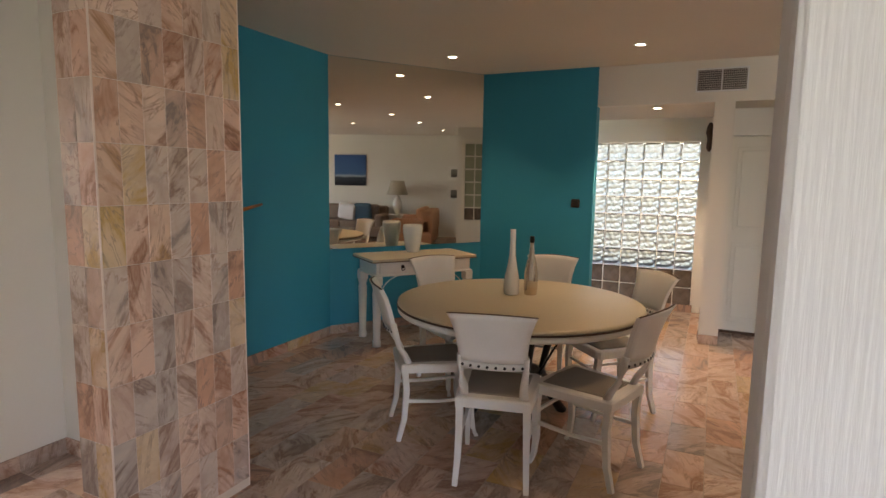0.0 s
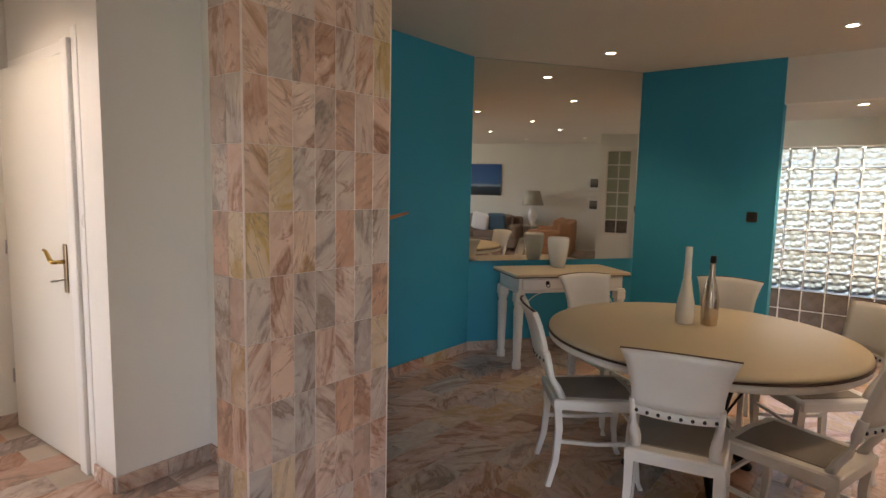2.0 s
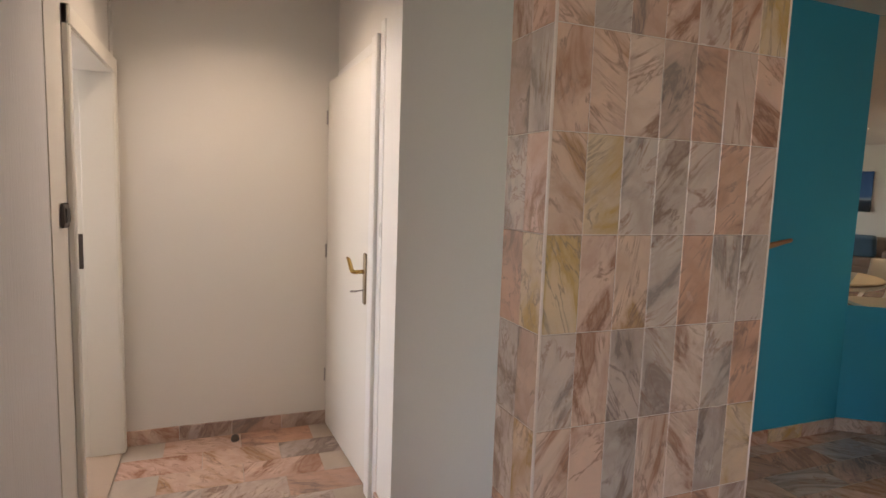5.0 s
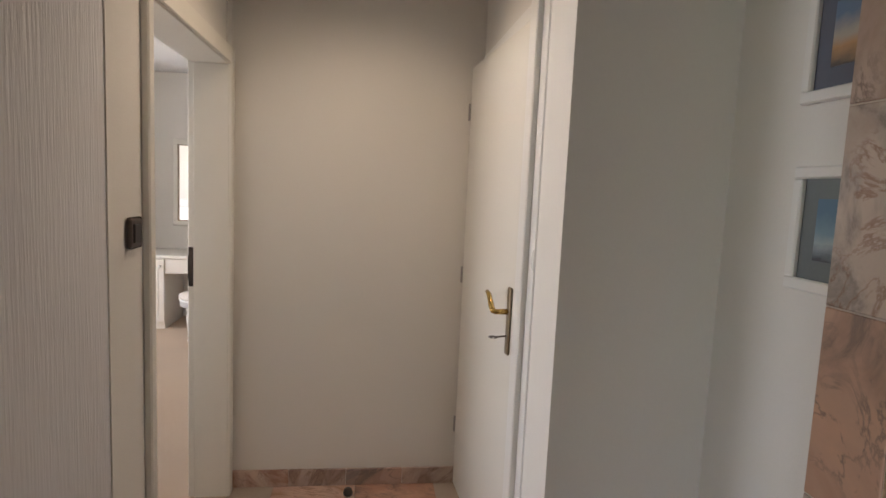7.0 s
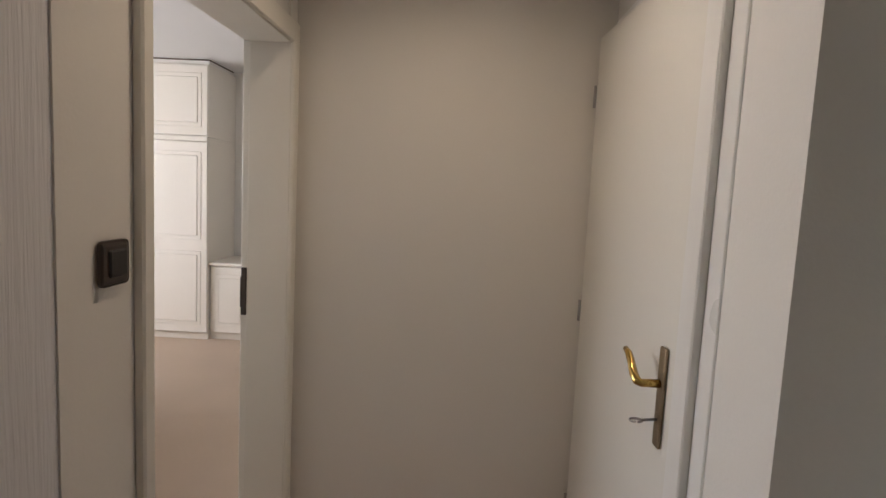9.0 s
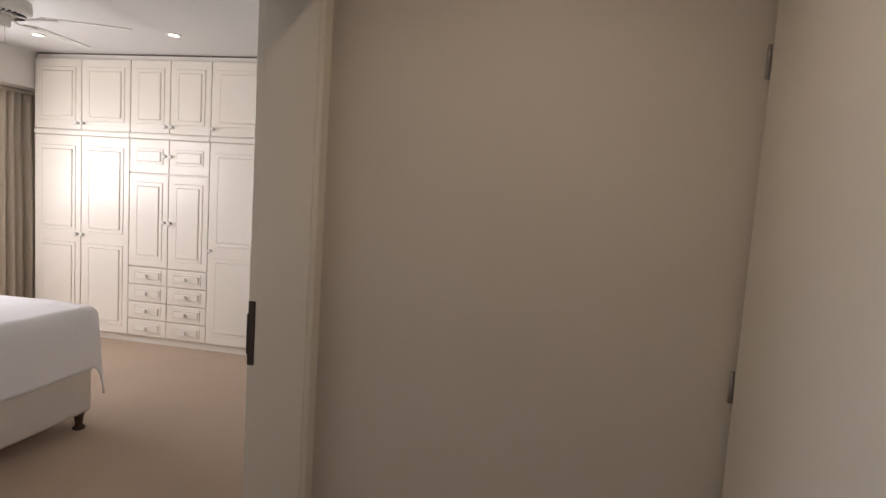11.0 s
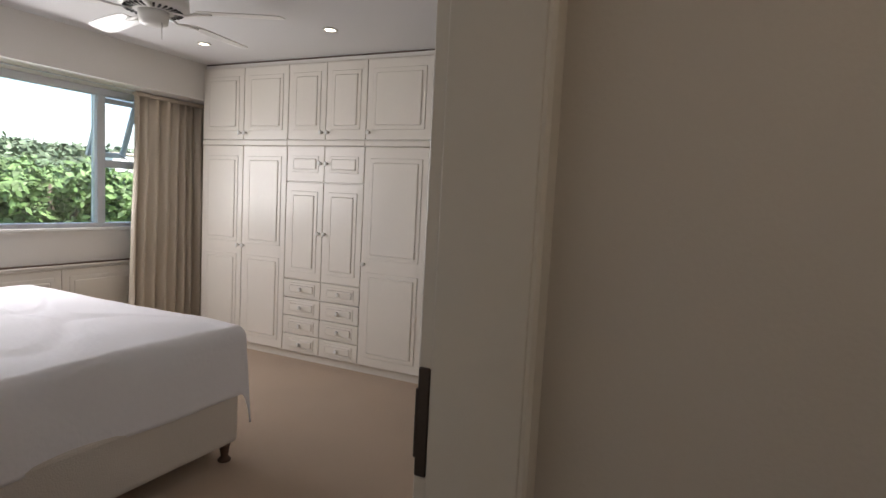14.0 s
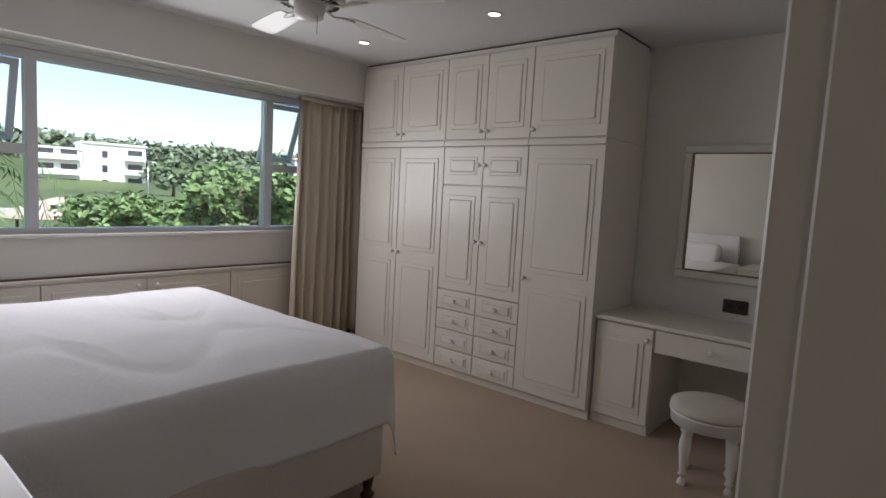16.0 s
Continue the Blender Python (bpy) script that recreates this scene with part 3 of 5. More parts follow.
def dining_chair():
    t = thing("dining_chair", pose(0, 0, 0), "white painted dining chair with flared back and grey woven seat", "chair", "chairs round the dining table")
    # seat frame, wider in front
    bm = bmesh.new()
    out = [(-0.02, -0.185), (0.20, -0.205), (0.40, -0.215), (0.425, -0.19), (0.43, 0), (0.425, 0.19), (0.40, 0.215), (0.20, 0.205), (-0.02, 0.185)]
    lo = [bm.verts.new((x, y, 0.405)) for x, y in out]
    hi = [bm.verts.new((x * 1.0, y, 0.448)) for x, y in out]
    to = [bm.verts.new((x * 0.97 + 0.006, y * 0.965, 0.456)) for x, y in out]
    n = len(out)
    for a, b in ((lo, hi), (hi, to)):
        for i in range(n):
            bm.faces.new((a[i], a[(i + 1) % n], b[(i + 1) % n], b[i]))
    bm.faces.new(lo[::-1])
    bm.faces.new(to)
    part("seat_frame", bm, CHAIR_WHITE, t)
    bm = bmesh.new()
    inn = [(0.04, -0.145), (0.38, -0.170), (0.395, 0), (0.38, 0.170), (0.04, 0.145)]
    lo = [bm.verts.new((x, y, 0.455)) for x, y in inn]
    hi = [bm.verts.new((x * 0.98 + 0.004, y * 0.97, 0.4605)) for x, y in inn]
    for i in range(5):
        bm.faces.new((lo[i], lo[(i + 1) % 5], hi[(i + 1) % 5], hi[i]))
    bm.faces.new(hi)
    bm.faces.new(lo[::-1])
    part("seat", bm, SEAT_GREY, t, "grey woven seat panel")
    # curved back panel, flaring to the top
    bm = bmesh.new()
    rows, cols = 9, 12
    grid = []
    for side in (0, 1):
        g = []
        for r in range(rows):
            f = r / (rows - 1)
            half = 0.163 + 0.045 * f ** 2.2
            line = []
            for c in range(cols):
                u = -1 + 2 * c / (cols - 1)
                z = 0.665 + 0.235 * f + (0.012 * (1 - u * u) * f)
                x = back_x(z) - 0.035 * (1 - u * u) - 0.02 * f ** 3 + (0.011 if side else -0.011)
                line.append(bm.verts.new((x, u * half, z)))
            g.append(line)
        grid.append(g)
    for side, g in enumerate(grid):
        for r in range(rows - 1):
            for c in range(cols - 1):
                q = [g[r][c], g[r][c + 1], g[r + 1][c + 1], g[r + 1][c]]
                bm.faces.new(q if side else q[::-1]).smooth = True
    a, b = grid
    edge = [(r, 0) for r in range(rows)] + [(rows - 1, c) for c in range(1, cols)] + [(r, cols - 1) for r in range(rows - 2, -1, -1)] + [(0, c) for c in range(cols - 2, 0, -1)]
    for i in range(len(edge)):
        p, q = edge[i], edge[(i + 1) % len(edge)]
        bm.faces.new((a[p[0]][p[1]], a[q[0]][q[1]], b[q[0]][q[1]], b[p[0]][p[1]]))
    back = part("backrest", bm, CHAIR_WHITE, t)
    part("top_edge", tube([(back_x(0.905) - 0.035 * (1 - u * u) - 0.021, u * 0.208, 0.9015 + 0.012 * (1 - u * u)) for u in np.linspace(-1, 1, 11)], 0.0065, 6, flat=0.5), WORN_AND_SHADOW, back, "worn dark top edge")
    # pierced rail below the panel
    bm = tube([(back_x(0.642) - 0.035 * (1 - u * u), u * 0.165, 0.642) for u in np.linspace(-1, 1, 11)], 0.018, 6, flat=0.45, up=(1, 0, 0))
    part("pierced_rail", bm, CHAIR_WHITE, back)
    for i in range(8):
        u = -0.86 + 1.72 * i / 7
        x = back_x(0.642) - 0.035 * (1 - u * u)
        part("rail_hole", lathe([(0.007, -0.0125), (0.007, 0.0125)], 8, pose(x, u * 0.165, 0.642, 0, 90)), BLACK_PLASTIC, back, "dark pierced hole" if i == 0 else "")
    for s in (-1, 1):
        # stile swept inwards from panel to seat
        pts = [(back_x(0.69), s * 0.158, 0.69), (back_x(0.62) + 0.002, s * 0.157, 0.62), (back_x(0.55) + 0.008, s * 0.150, 0.55), (0.005, s * 0.145, 0.50), (0.03, s * 0.150, 0.445)]
        part("stile", tube(pts, [0.020, 0.020, 0.021, 0.023, 0.026], 6, flat=0.75), CHAIR_WHITE, t)
        part("rear_leg", tube([(0.0, s * 0.165, 0.44), (0.012, s * 0.166, 0.30), (0.0, s * 0.170, 0.13), (-0.035, s * 0.176, 0.0)], [0.026, 0.024, 0.021, 0.018], 4), CHAIR_WHITE, t)
        part("front_leg", tube([(0.395, s * 0.185, 0.43), (0.405, s * 0.187, 0.33), (0.395, s * 0.186, 0.16), (0.408, s * 0.190, 0.05), (0.428, s * 0.194, 0.0)], [0.027, 0.026, 0.020, 0.017, 0.018], 4), CHAIR_WHITE, t)
        part("stretcher", tube([(0.01, s * 0.167, 0.235), (0.20, s * 0.178, 0.225), (0.395, s * 0.186, 0.235)], [0.013, 0.011, 0.013], 4), CHAIR_WHITE, t)
    part("cross_stretcher", tube([(0.395, -0.186, 0.30), (0.40, 0, 0.305), (0.395, 0.186, 0.30)], 0.011, 4), CHAIR_WHITE, t)
    return t


seats = [(2.41, 0.755, 13), (2.79, 1.49, -52), (2.80, 0.19, 73), (3.77, 1.69, -122), (4.27, 0.99, 183), (3.86, 0.26, 131)]
first = dining_chair()
first.matrix_basis = pose(*seats[0][:2], 0.0, 0, 0, seats[0][2])
for x, y, a in seats[1:]:
    copy_thing(first, pose(x, y, 0, 0, 0, a))

# air vent in the bulkhead
t = thing("air_vent", pose(5.72, -0.145, 2.44, 0, 0, -90), "grey egg-crate air vent grille in white bulkhead", "air vent")
bm = bx(bx(box(-0.215, -0.012, -0.105, 0.215, 0, -0.09), -0.215, -0.012, 0.09, 0.215, 0, 0.105), -0.215, -0.012, -0.09, -0.2, 0, 0.09)
bx(bx(bm, 0.2, -0.012, -0.09, 0.215, 0, 0.09), -0.006, -0.010, -0.09, 0.006, -0.001, 0.09)
part("frame", bm, ALU, t)
part("backing", box(-0.2, -0.003, -0.09, 0.2, 0.0, 0.09), BLACK_PLASTIC, t)
for i in range(9):
    z = -0.078 + i * 0.0195
    part("slat", box(-0.2, -0.010, z, 0.2, -0.003, z + 0.006), STEEL, t)
bm = bmesh.new()
for i in range(26):
    x = -0.193 + i * 0.0154
    bx(bm, x, -0.008, -0.09, x + 0.004, -0.003, 0.09)
part("grille_bars", bm, STEEL, t)

# cupboard door in the niche
t = thing("cupboard_door", pose(6.25, -0.275, 0, 0, 0, -90), "tall cream panelled cupboard door, closed", "door")
part("leaf", box(0, 0, 0.03, 0.50, 0.035, 1.97, bevel=0.003), CREAM_WOOD, t)
bm = bmesh.new()
board_panels(bm, 0.06, 1.05, 0.44, 1.87, 0.0)
part("upper_panel", bm, CREAM_WOOD, t)
bm = bmesh.new()
board_panels(bm, 0.06, 0.13, 0.44, 0.93, 0.0)
part("lower_panel", bm, CREAM_WOOD, t)
# dark strip stands in for the shaded gap below the leaf
part("under_door_shadow", box(0, 0.01, 0.0, 0.50, 0.04, 0.03), WORN_AND_SHADOW, t)
part("overdoor", box(-0.02, 0.0, 1.98, 0.52, 0.04, 2.243, bevel=0.003), GLOSS_WHITE, t)

# glass blocks of the hall window
t = thing("glass_block_window", pose(7.10, 0.02, 0.07), "window of patterned glass blocks with two dark bottom rows", "window")
blk = bpy.data.meshes.new("glass_block")
bm = box(-0.03, 0.006, 0.006, 0.03, 0.197, 0.205, bevel=0.012, seg=2)
bmesh.ops.recalc_face_normals(bm, faces=bm.faces)
bm.to_mesh(blk)
bm.free()
blk.materials.append(BLOCK_GLASS)
dark = blk.copy()
dark.materials[0] = TINT_GLASS
bm = bmesh.new()
for r in range(10):
    bx(bm, -0.022, 0, r * 0.2115 - 0.004, 0.022, 1.43, r * 0.2115 + 0.005)
for c in range(8):
    bx(bm, -0.021, c * 0.2043 - 0.005, 0, 0.021, c * 0.2043 + 0.005, 1.91)
part("mortar", bm, WHITE_WALL, t)
for r in range(9):
    for c in range(7):
        o = new("glass_block", dark if r < 2 else blk)
        o.parent, o.location = t, (0, c * 0.2043, r * 0.2115)

# small dark ornament on the hall wall
t = thing("wall_ornament", pose(6.55, -0.10, 1.98, 0, 0, 180), "dark carved wooden wall ornament", "ornament")
part("body", lathe([(0.01, -0.14), (0.03, -0.10), (0.026, 0.0), (0.042, 0.06), (0.03, 0.13), (0.012, 0.16)], 12, pose(0, -0.03, 0)), WORN_AND_SHADOW, t)
# wooden peg behind the pillar
t = thing("wall_peg", pose(1.885, 1.93, 1.335), "orange wooden peg on the marble pillar", "hook")
part("peg", tube([(0, 0, 0), (0.15, 0.025, 0.012), (0.295, 0.05, 0.03)], [0.011, 0.010, 0.006], 8), ORANGE_WOOD, t)

# pictures in the alcove


def framed_picture(m, w, h, label, frame_mat, art, group="", mount=0.06, mount_mat=GLOSS_WHITE):
    t = thing("framed_picture", m, label, "picture", group)
    f = 0.028
    bm = bx(box(0, -0.022, 0, w, 0, f, bevel=0.004), 0, -0.022, h - f, w, 0, h, bevel=0.004)
    bx(bx(bm, 0, -0.022, f, f, 0, h - f, bevel=0.004), w - f, -0.022, f, w, 0, h - f, bevel=0.004)
    part("frame", bm, frame_mat, t)
    part("mount", box(f, -0.010, f, w - f, -0.002, h - f), mount_mat, t)
    part("print", box(f + mount, -0.013, f + mount, w - f - mount, -0.009, h - f - mount), art, t)
    return t


def art_bands(name, stops, scale=6.0, mix=0.25):
    m, nt, p = nodes_of(name)
    co = nt.nodes.new("ShaderNodeTexCoord")
    sp = nt.nodes.new("ShaderNodeSeparateXYZ")
    link(nt, co.outputs["Generated"], sp.inputs[0])
    n = add(nt, "TexNoise", Scale=scale, Detail=5.0)
    link(nt, co.outputs["Generated"], n.inputs["Vector"])
    ad = nt.nodes.new("ShaderNodeMath")
    ad.operation = "MULTIPLY_ADD"
    ad.inputs[1].default_value = mix
    link(nt, n.outputs[0], ad.inputs[0])
    link(nt, sp.outputs[2], ad.inputs[2])
    r = ramp(nt, ad.outputs[0], stops)
    link(nt, r.outputs[0], p.inputs["Base Color"])
    p.inputs["Roughness"].default_value = 0.3
    return m


ART_A = art_bands("coast_print", [(0.15, (0.05, 0.06, 0.07)), (0.4, (0.30, 0.36, 0.38)), (0.6, (0.16, 0.26, 0.32)), (0.9, (0.08, 0.16, 0.24))])
ART_B = art_bands("town_print", [(0.15, (0.10, 0.08, 0.07)), (0.4, (0.45, 0.26, 0.12)), (0.6, (0.40, 0.35, 0.30)), (0.9, (0.12, 0.18, 0.28))])
GREY_FRAME = paint("grey_green_frame", (0.13, 0.15, 0.15), 0.45, scale=12, vary=0.1)
BLUE_FRAME = paint("dark_blue_frame", (0.09, 0.10, 0.14), 0.45, scale=12, vary=0.1)
framed_picture(pose(1.688, 2.665, 1.312, 0, 0, -90), 0.36, 0.285, "coastal print with grey-green mount in white frame", GLOSS_WHITE, ART_A, "alcove pictures", 0.045, GREY_FRAME)
framed_picture(pose(1.688, 2.675, 1.74, 0, 0, -90), 0.36, 0.285, "town print with dark blue mount in white frame", GLOSS_WHITE, ART_B, "alcove pictures", 0.045, BLUE_FRAME)

# ---- living room, seen in the mirror ----
t = thing("sea_painting", pose(1.62, -6.398, 1.30, 0, 0, 0), "unframed blue seascape canvas on white wall", "painting")
SEA = art_bands("seascape", [(0.1, (0.015, 0.02, 0.03)), (0.30, (0.02, 0.04, 0.07)), (0.36, (0.35, 0.42, 0.5)), (0.42, (0.05, 0.14, 0.33)), (1.0, (0.03, 0.10, 0.30))], 4, 0.08)
part("canvas", box(0, 0, 0, 0.84, 0.03, 0.80, bevel=0.004), SEA, t)
for z in (1.48, 0.95):
    framed_picture(pose(4.95, -6.398, z, 0, 0, 180), 0.34, 0.36, "small dark photograph in white frame", GLOSS_WHITE, art_bands("dark_photo", [(0.2, (0.03, 0.03, 0.03)), (0.8, (0.2, 0.19, 0.17))], 9, 0.4), "living room photographs", 0.05)


def sofa(m, mat_, label, w):
    t = thing("sofa", m, label, "sofa")
    part("base", box(0, 0, 0.06, w, 0.9, 0.30, bevel=0.03, seg=2), mat_, t)
    part("backrest", box(0, 0.66, 0.28, w, 0.92, 0.80, bevel=0.07, seg=3), mat_, t)
    for x in (0, w - 0.2):
        part("arm", box(x, 0.0, 0.28, x + 0.2, 0.88, 0.62, bevel=0.06, seg=3), mat_, t)
    k = (w - 0.4) / 2
    for i in range(2):
        part("seat_cushion", box(0.2 + i * k, 0.02, 0.29, 0.2 + (i + 1) * k - 0.01, 0.68, 0.46, bevel=0.04, seg=3), mat_, t)
        part("back_cushion", box(0.21 + i * k, 0.52, 0.45, 0.2 + (i + 1) * k - 0.02, 0.70, 0.84, bevel=0.06, seg=3), mat_, t)
    for x in (0.08, w - 0.08):
        for y in (0.08, 0.82):
            part("foot", box(x - 0.03, y - 0.03, 0, x + 0.03, y + 0.03, 0.07), WORN_AND_SHADOW, t)
    return t


sofa(pose(3.55, -4.05, 0, 0, 0, -90), TAN_SOFA, "tan cloth sofa with loose back cushions", 1.7)
sofa(pose(3.1, -5.35, 0, 0, 0, 180) @ pose(0, -0.0, 0), GREY_SOFA, "taupe cloth sofa with scatter cushions", 2.2)


def cushion(m, mat_, label):
    t = thing("cushion", m, label, "cushion", "scatter cushions")
    bm = box(-0.22, -0.07, -0.22, 0.22, 0.07, 0.22, bevel=0.065, seg=4)
    part("cover", bm, mat_, t)


cushion(pose(2.55, -5.62, 0.67, -20), BLUE_CLOTH, "dark blue square cushion on sofa")
cushion(pose(2.15, -5.60, 0.67, -20, 12), LINEN, "white square cushion on sofa")
t = thing("side_table", pose(3.35, -6.05, 0), "small white round side table", "table")
part("tabletop", lathe([(0.24, 0.56), (0.25, 0.57), (0.25, 0.585), (0.24, 0.59)], 28), CHAIR_WHITE, t)
part("pedestal", lathe([(0.16, 0), (0.15, 0.02), (0.04, 0.06), (0.035, 0.5), (0.08, 0.562)], 20), CHAIR_WHITE, t)
t = thing("table_lamp", pose(3.35, -6.05, 0.59), "table lamp with white urn base and grey pleated shade", "lamp")
part("base", lathe([(0.08, 0), (0.09, 0.02), (0.06, 0.05), (0.11, 0.18), (0.12, 0.30), (0.07, 0.42), (0.03, 0.46), (0.02, 0.52)], 24), CERAMIC, t)
part("shade", lathe([(0.26, 0.50), (0.265, 0.51), (0.17, 0.86), (0.165, 0.86), (0.25, 0.505)], 28), SHADE, t)
FROSTED = paint("frosted_green_pane", (0.30, 0.33, 0.24), 0.35, scale=12, vary=0.12, bump=0.3, bump_scale=40)
t = thing("glazed_door", pose(5.66, -4.066, 0, 0, 0, 180), "cream door with small square glass panes, closed", "door")
bm = bx(bx(box(0, 0, 0.01, 0.56, 0.03, 0.62), 0, 0, 2.28, 0.56, 0.03, 2.38), 0, 0, 0.62, 0.06, 0.03, 2.28)
bx(bm, 0.50, 0, 0.62, 0.56, 0.03, 2.28)
part("leaf", bm, CREAM_WOOD, t)
bm = box(0.27, 0.002, 0.62, 0.29, 0.03, 2.28)
for i in range(1, 6):
    bx(bm, 0.06, 0.003, 0.61 + i * 0.277, 0.50, 0.028, 0.63 + i * 0.277)
part("glazing_bars", bm, CREAM_WOOD, t)
for r in range(6):
    for c in range(2):
        part("pane", box(0.062 + c * 0.22, 0.012, 0.635 + r * 0.277, 0.268 + c * 0.22, 0.018, 0.885 + r * 0.277), TINT_GLASS if r == 0 else FROSTED, t)

# ---- bedroom ----
SPACE = ROOM
FY = 6.765


def knob(bm_parent, x, y, z):
    part("knob", lathe([(0.010, 0), (0.007, 0.010), (0.008, 0.014), (0.016, 0.022), (0.017, 0.030), (0.010, 0.037)], 14, pose(x, y, z, 90)), CERAMIC, bm_parent, "small round white knob")


def cabinet_door(name, parent, x0, z0, x1, z1, panels, knob_at=None):
    """A white door or drawer front with raised panels; the front looks to -y at y = 0."""
    g = 0.0025
    bm = box(x0 + g, -0.020, z0 + g, x1 - g, 0.0, z1 - g, bevel=0.003)
    d = part(name, bm, WARDROBE, parent)
    for a, b, w in panels:
        fx = min(0.055, (x1 - x0) * 0.14)
        raised = bmesh.new()
        board_panels(raised, x0 + fx, a, x1 - fx, b, -0.020, w=w)
        part("raised_panel", raised, WARDROBE, d)
    if knob_at:
        knob(d, knob_at[0], -0.020, knob_at[1])
    return d


def wardrobe_unit(x0, x1, label):
    t = thing("wardrobe", pose(x0, FY, 0), label, "wardrobe", "fitted wardrobe units")
    w = x1 - x0
    part("carcass", box(0.001, 0.002, 0.065, w - 0.001, 0.555, 1.775, bevel=0.002), WARDROBE, t)
    part("plinth", box(0, 0.015, 0.0, w, 0.55, 0.064), WARDROBE, t)
    part("ledge", box(0, -0.026, 1.748, w, 0.555, 1.79, bevel=0.005), WARDROBE, t)
    part("top_box", box(0.001, 0.002, 1.79, w - 0.001, 0.555, 2.40, bevel=0.002), WARDROBE, t)
    part("scribe", box(0, 0.006, 2.40, w, 0.5, BED_Z - 0.014), WHITE_WALL, t)
    # the shadow gap under the ceiling is a strip of dark colour
    part("ceiling_shadow_gap", box(0, 0.012, BED_Z - 0.014, w, 0.5, BED_Z - 0.002), WORN_AND_SHADOW, t, "dark strip drawn as the shadow gap below the ceiling")
    return t, w


t, w = wardrobe_unit(-4.015, -3.035, "tall white panelled wardrobe with two doors, closed")
h = w / 2
for i in range(2):
    kx = h - 0.03 if i == 0 else h + 0.03
    cabinet_door("door", t, i * h, 0.07, (i + 1) * h, 1.745, [(0.14, 0.83, 0.03), (0.93, 1.66, 0.03)], (kx, 0.905))
    cabinet_door("upper_door", t, i * h, 1.795, (i + 1) * h, 2.39, [(1.87, 2.32, 0.03)], (kx, 1.85))
t, w = wardrobe_unit(-3.035, -2.262, "white panelled wardrobe with eight small drawers, closed")
h = w / 2
for i in range(2):
    kx = h - 0.03 if i == 0 else h + 0.03
    cabinet_door("upper_door", t, i * h, 1.795, (i + 1) * h, 2.39, [(1.87, 2.32, 0.03)], (kx, 1.85))
    cabinet_door("small_door", t, i * h, 1.465, (i + 1) * h, 1.745, [(1.54, 1.67, 0.02)], (kx, 1.61))
    cabinet_door("door", t, i * h, 0.675, (i + 1) * h, 1.46, [(0.74, 1.39, 0.03)], (kx, 1.06))
    for j in range(4):
        z = 0.07 + j * 0.151
        cabinet_door("drawer", t, i * h, z, (i + 1) * h, z + 0.148, [(z + 0.025, z + 0.123, 0.016)], (i * h + h / 2, z + 0.074))
t, w = wardrobe_unit(-2.262, -1.69, "tall white panelled wardrobe with one door, closed")
cabinet_door("upper_door", t, 0, 1.795, w, 2.39, [(1.87, 2.32, 0.03)], (0.035, 1.85))
cabinet_door("door", t, 0, 0.07, w, 1.745, [(0.14, 0.80, 0.03), (0.90, 1.66, 0.03)], (0.035, 0.86))

t = thing("dressing_table", pose(-1.69, 6.81, 0), "white fitted dressing table with cupboard and drawer", "dressing table")
part("worktop", box(0.0, -0.035, 0.672, 1.53, 0.518, 0.70, bevel=0.008, seg=2), WARDROBE, t)
part("cupboard", box(0.002, 0.0, 0.06, 0.385, 0.515, 0.672, bevel=0.002), WARDROBE, t)
part("plinth", box(0.0, 0.01, 0, 0.38, 0.51, 0.06), WARDROBE, t)
cabinet_door("door", t, 0.01, 0.07, 0.385, 0.665, [(0.13, 0.60, 0.03)], (0.35, 0.60))
part("apron", box(0.385, 0.0, 0.525, 1.53, 0.5, 0.672), WARDROBE, t)
cabinet_door("drawer", t, 0.395, 0.53, 1.05, 0.668, [], (0.72, 0.60))
part("side_panel", box(1.50, 0.0, 0, 1.53, 0.515, 0.525), WARDROBE, t)

t = thing("dressing_mirror", pose(-1.40, 7.328, 0.935), "wall mirror in pale moulded frame above dressing table", "mirror")
MW, MH, f = 0.84, 0.86, 0.055
bm = bx(box(0, -0.028, 0, MW, 0, f, bevel=0.010, seg=2), 0, -0.028, MH - f, MW, 0, MH, bevel=0.010, seg=2)
bx(bx(bm, 0, -0.028, f, f, 0, MH - f, bevel=0.010, seg=2), MW - f, -0.028, f, MW, 0, MH - f, bevel=0.010, seg=2)
part("frame", bm, CREAM_WOOD, t)
bm = bx(box(f - 0.004, -0.031, f - 0.004, MW - f + 0.004, -0.020, f + 0.004), f - 0.004, -0.031, MH - f - 0.004, MW - f + 0.004, -0.020, MH - f + 0.004)
bx(bx(bm, f - 0.004, -0.031, f, f + 0.004, -0.020, MH - f), MW - f - 0.004, -0.031, f, MW - f + 0.004, -0.020, MH - f)
part("fillet", bm, BRONZE, t, "thin dark inner fillet")
part("mirror_glass", box(f, -0.014, f, MW - f, -0.008, MH - f, bevel=0.002), MIRROR, t)

t = thing("wall_socket", pose(-1.0, 7.33, 0.79), "dark brown double wall socket above dressing table", "socket")
part("cover", box(-0.075, -0.012, -0.042, 0.075, 0, 0.042, bevel=0.008, seg=2), BROWN_PLASTIC, t)
for s in (-1, 1):
    part("outlet", lathe([(0.024, 0), (0.022, 0.003), (0.015, 0.002)], 16, pose(s * 0.036, -0.012, 0, 90)), BLACK_PLASTIC, t)

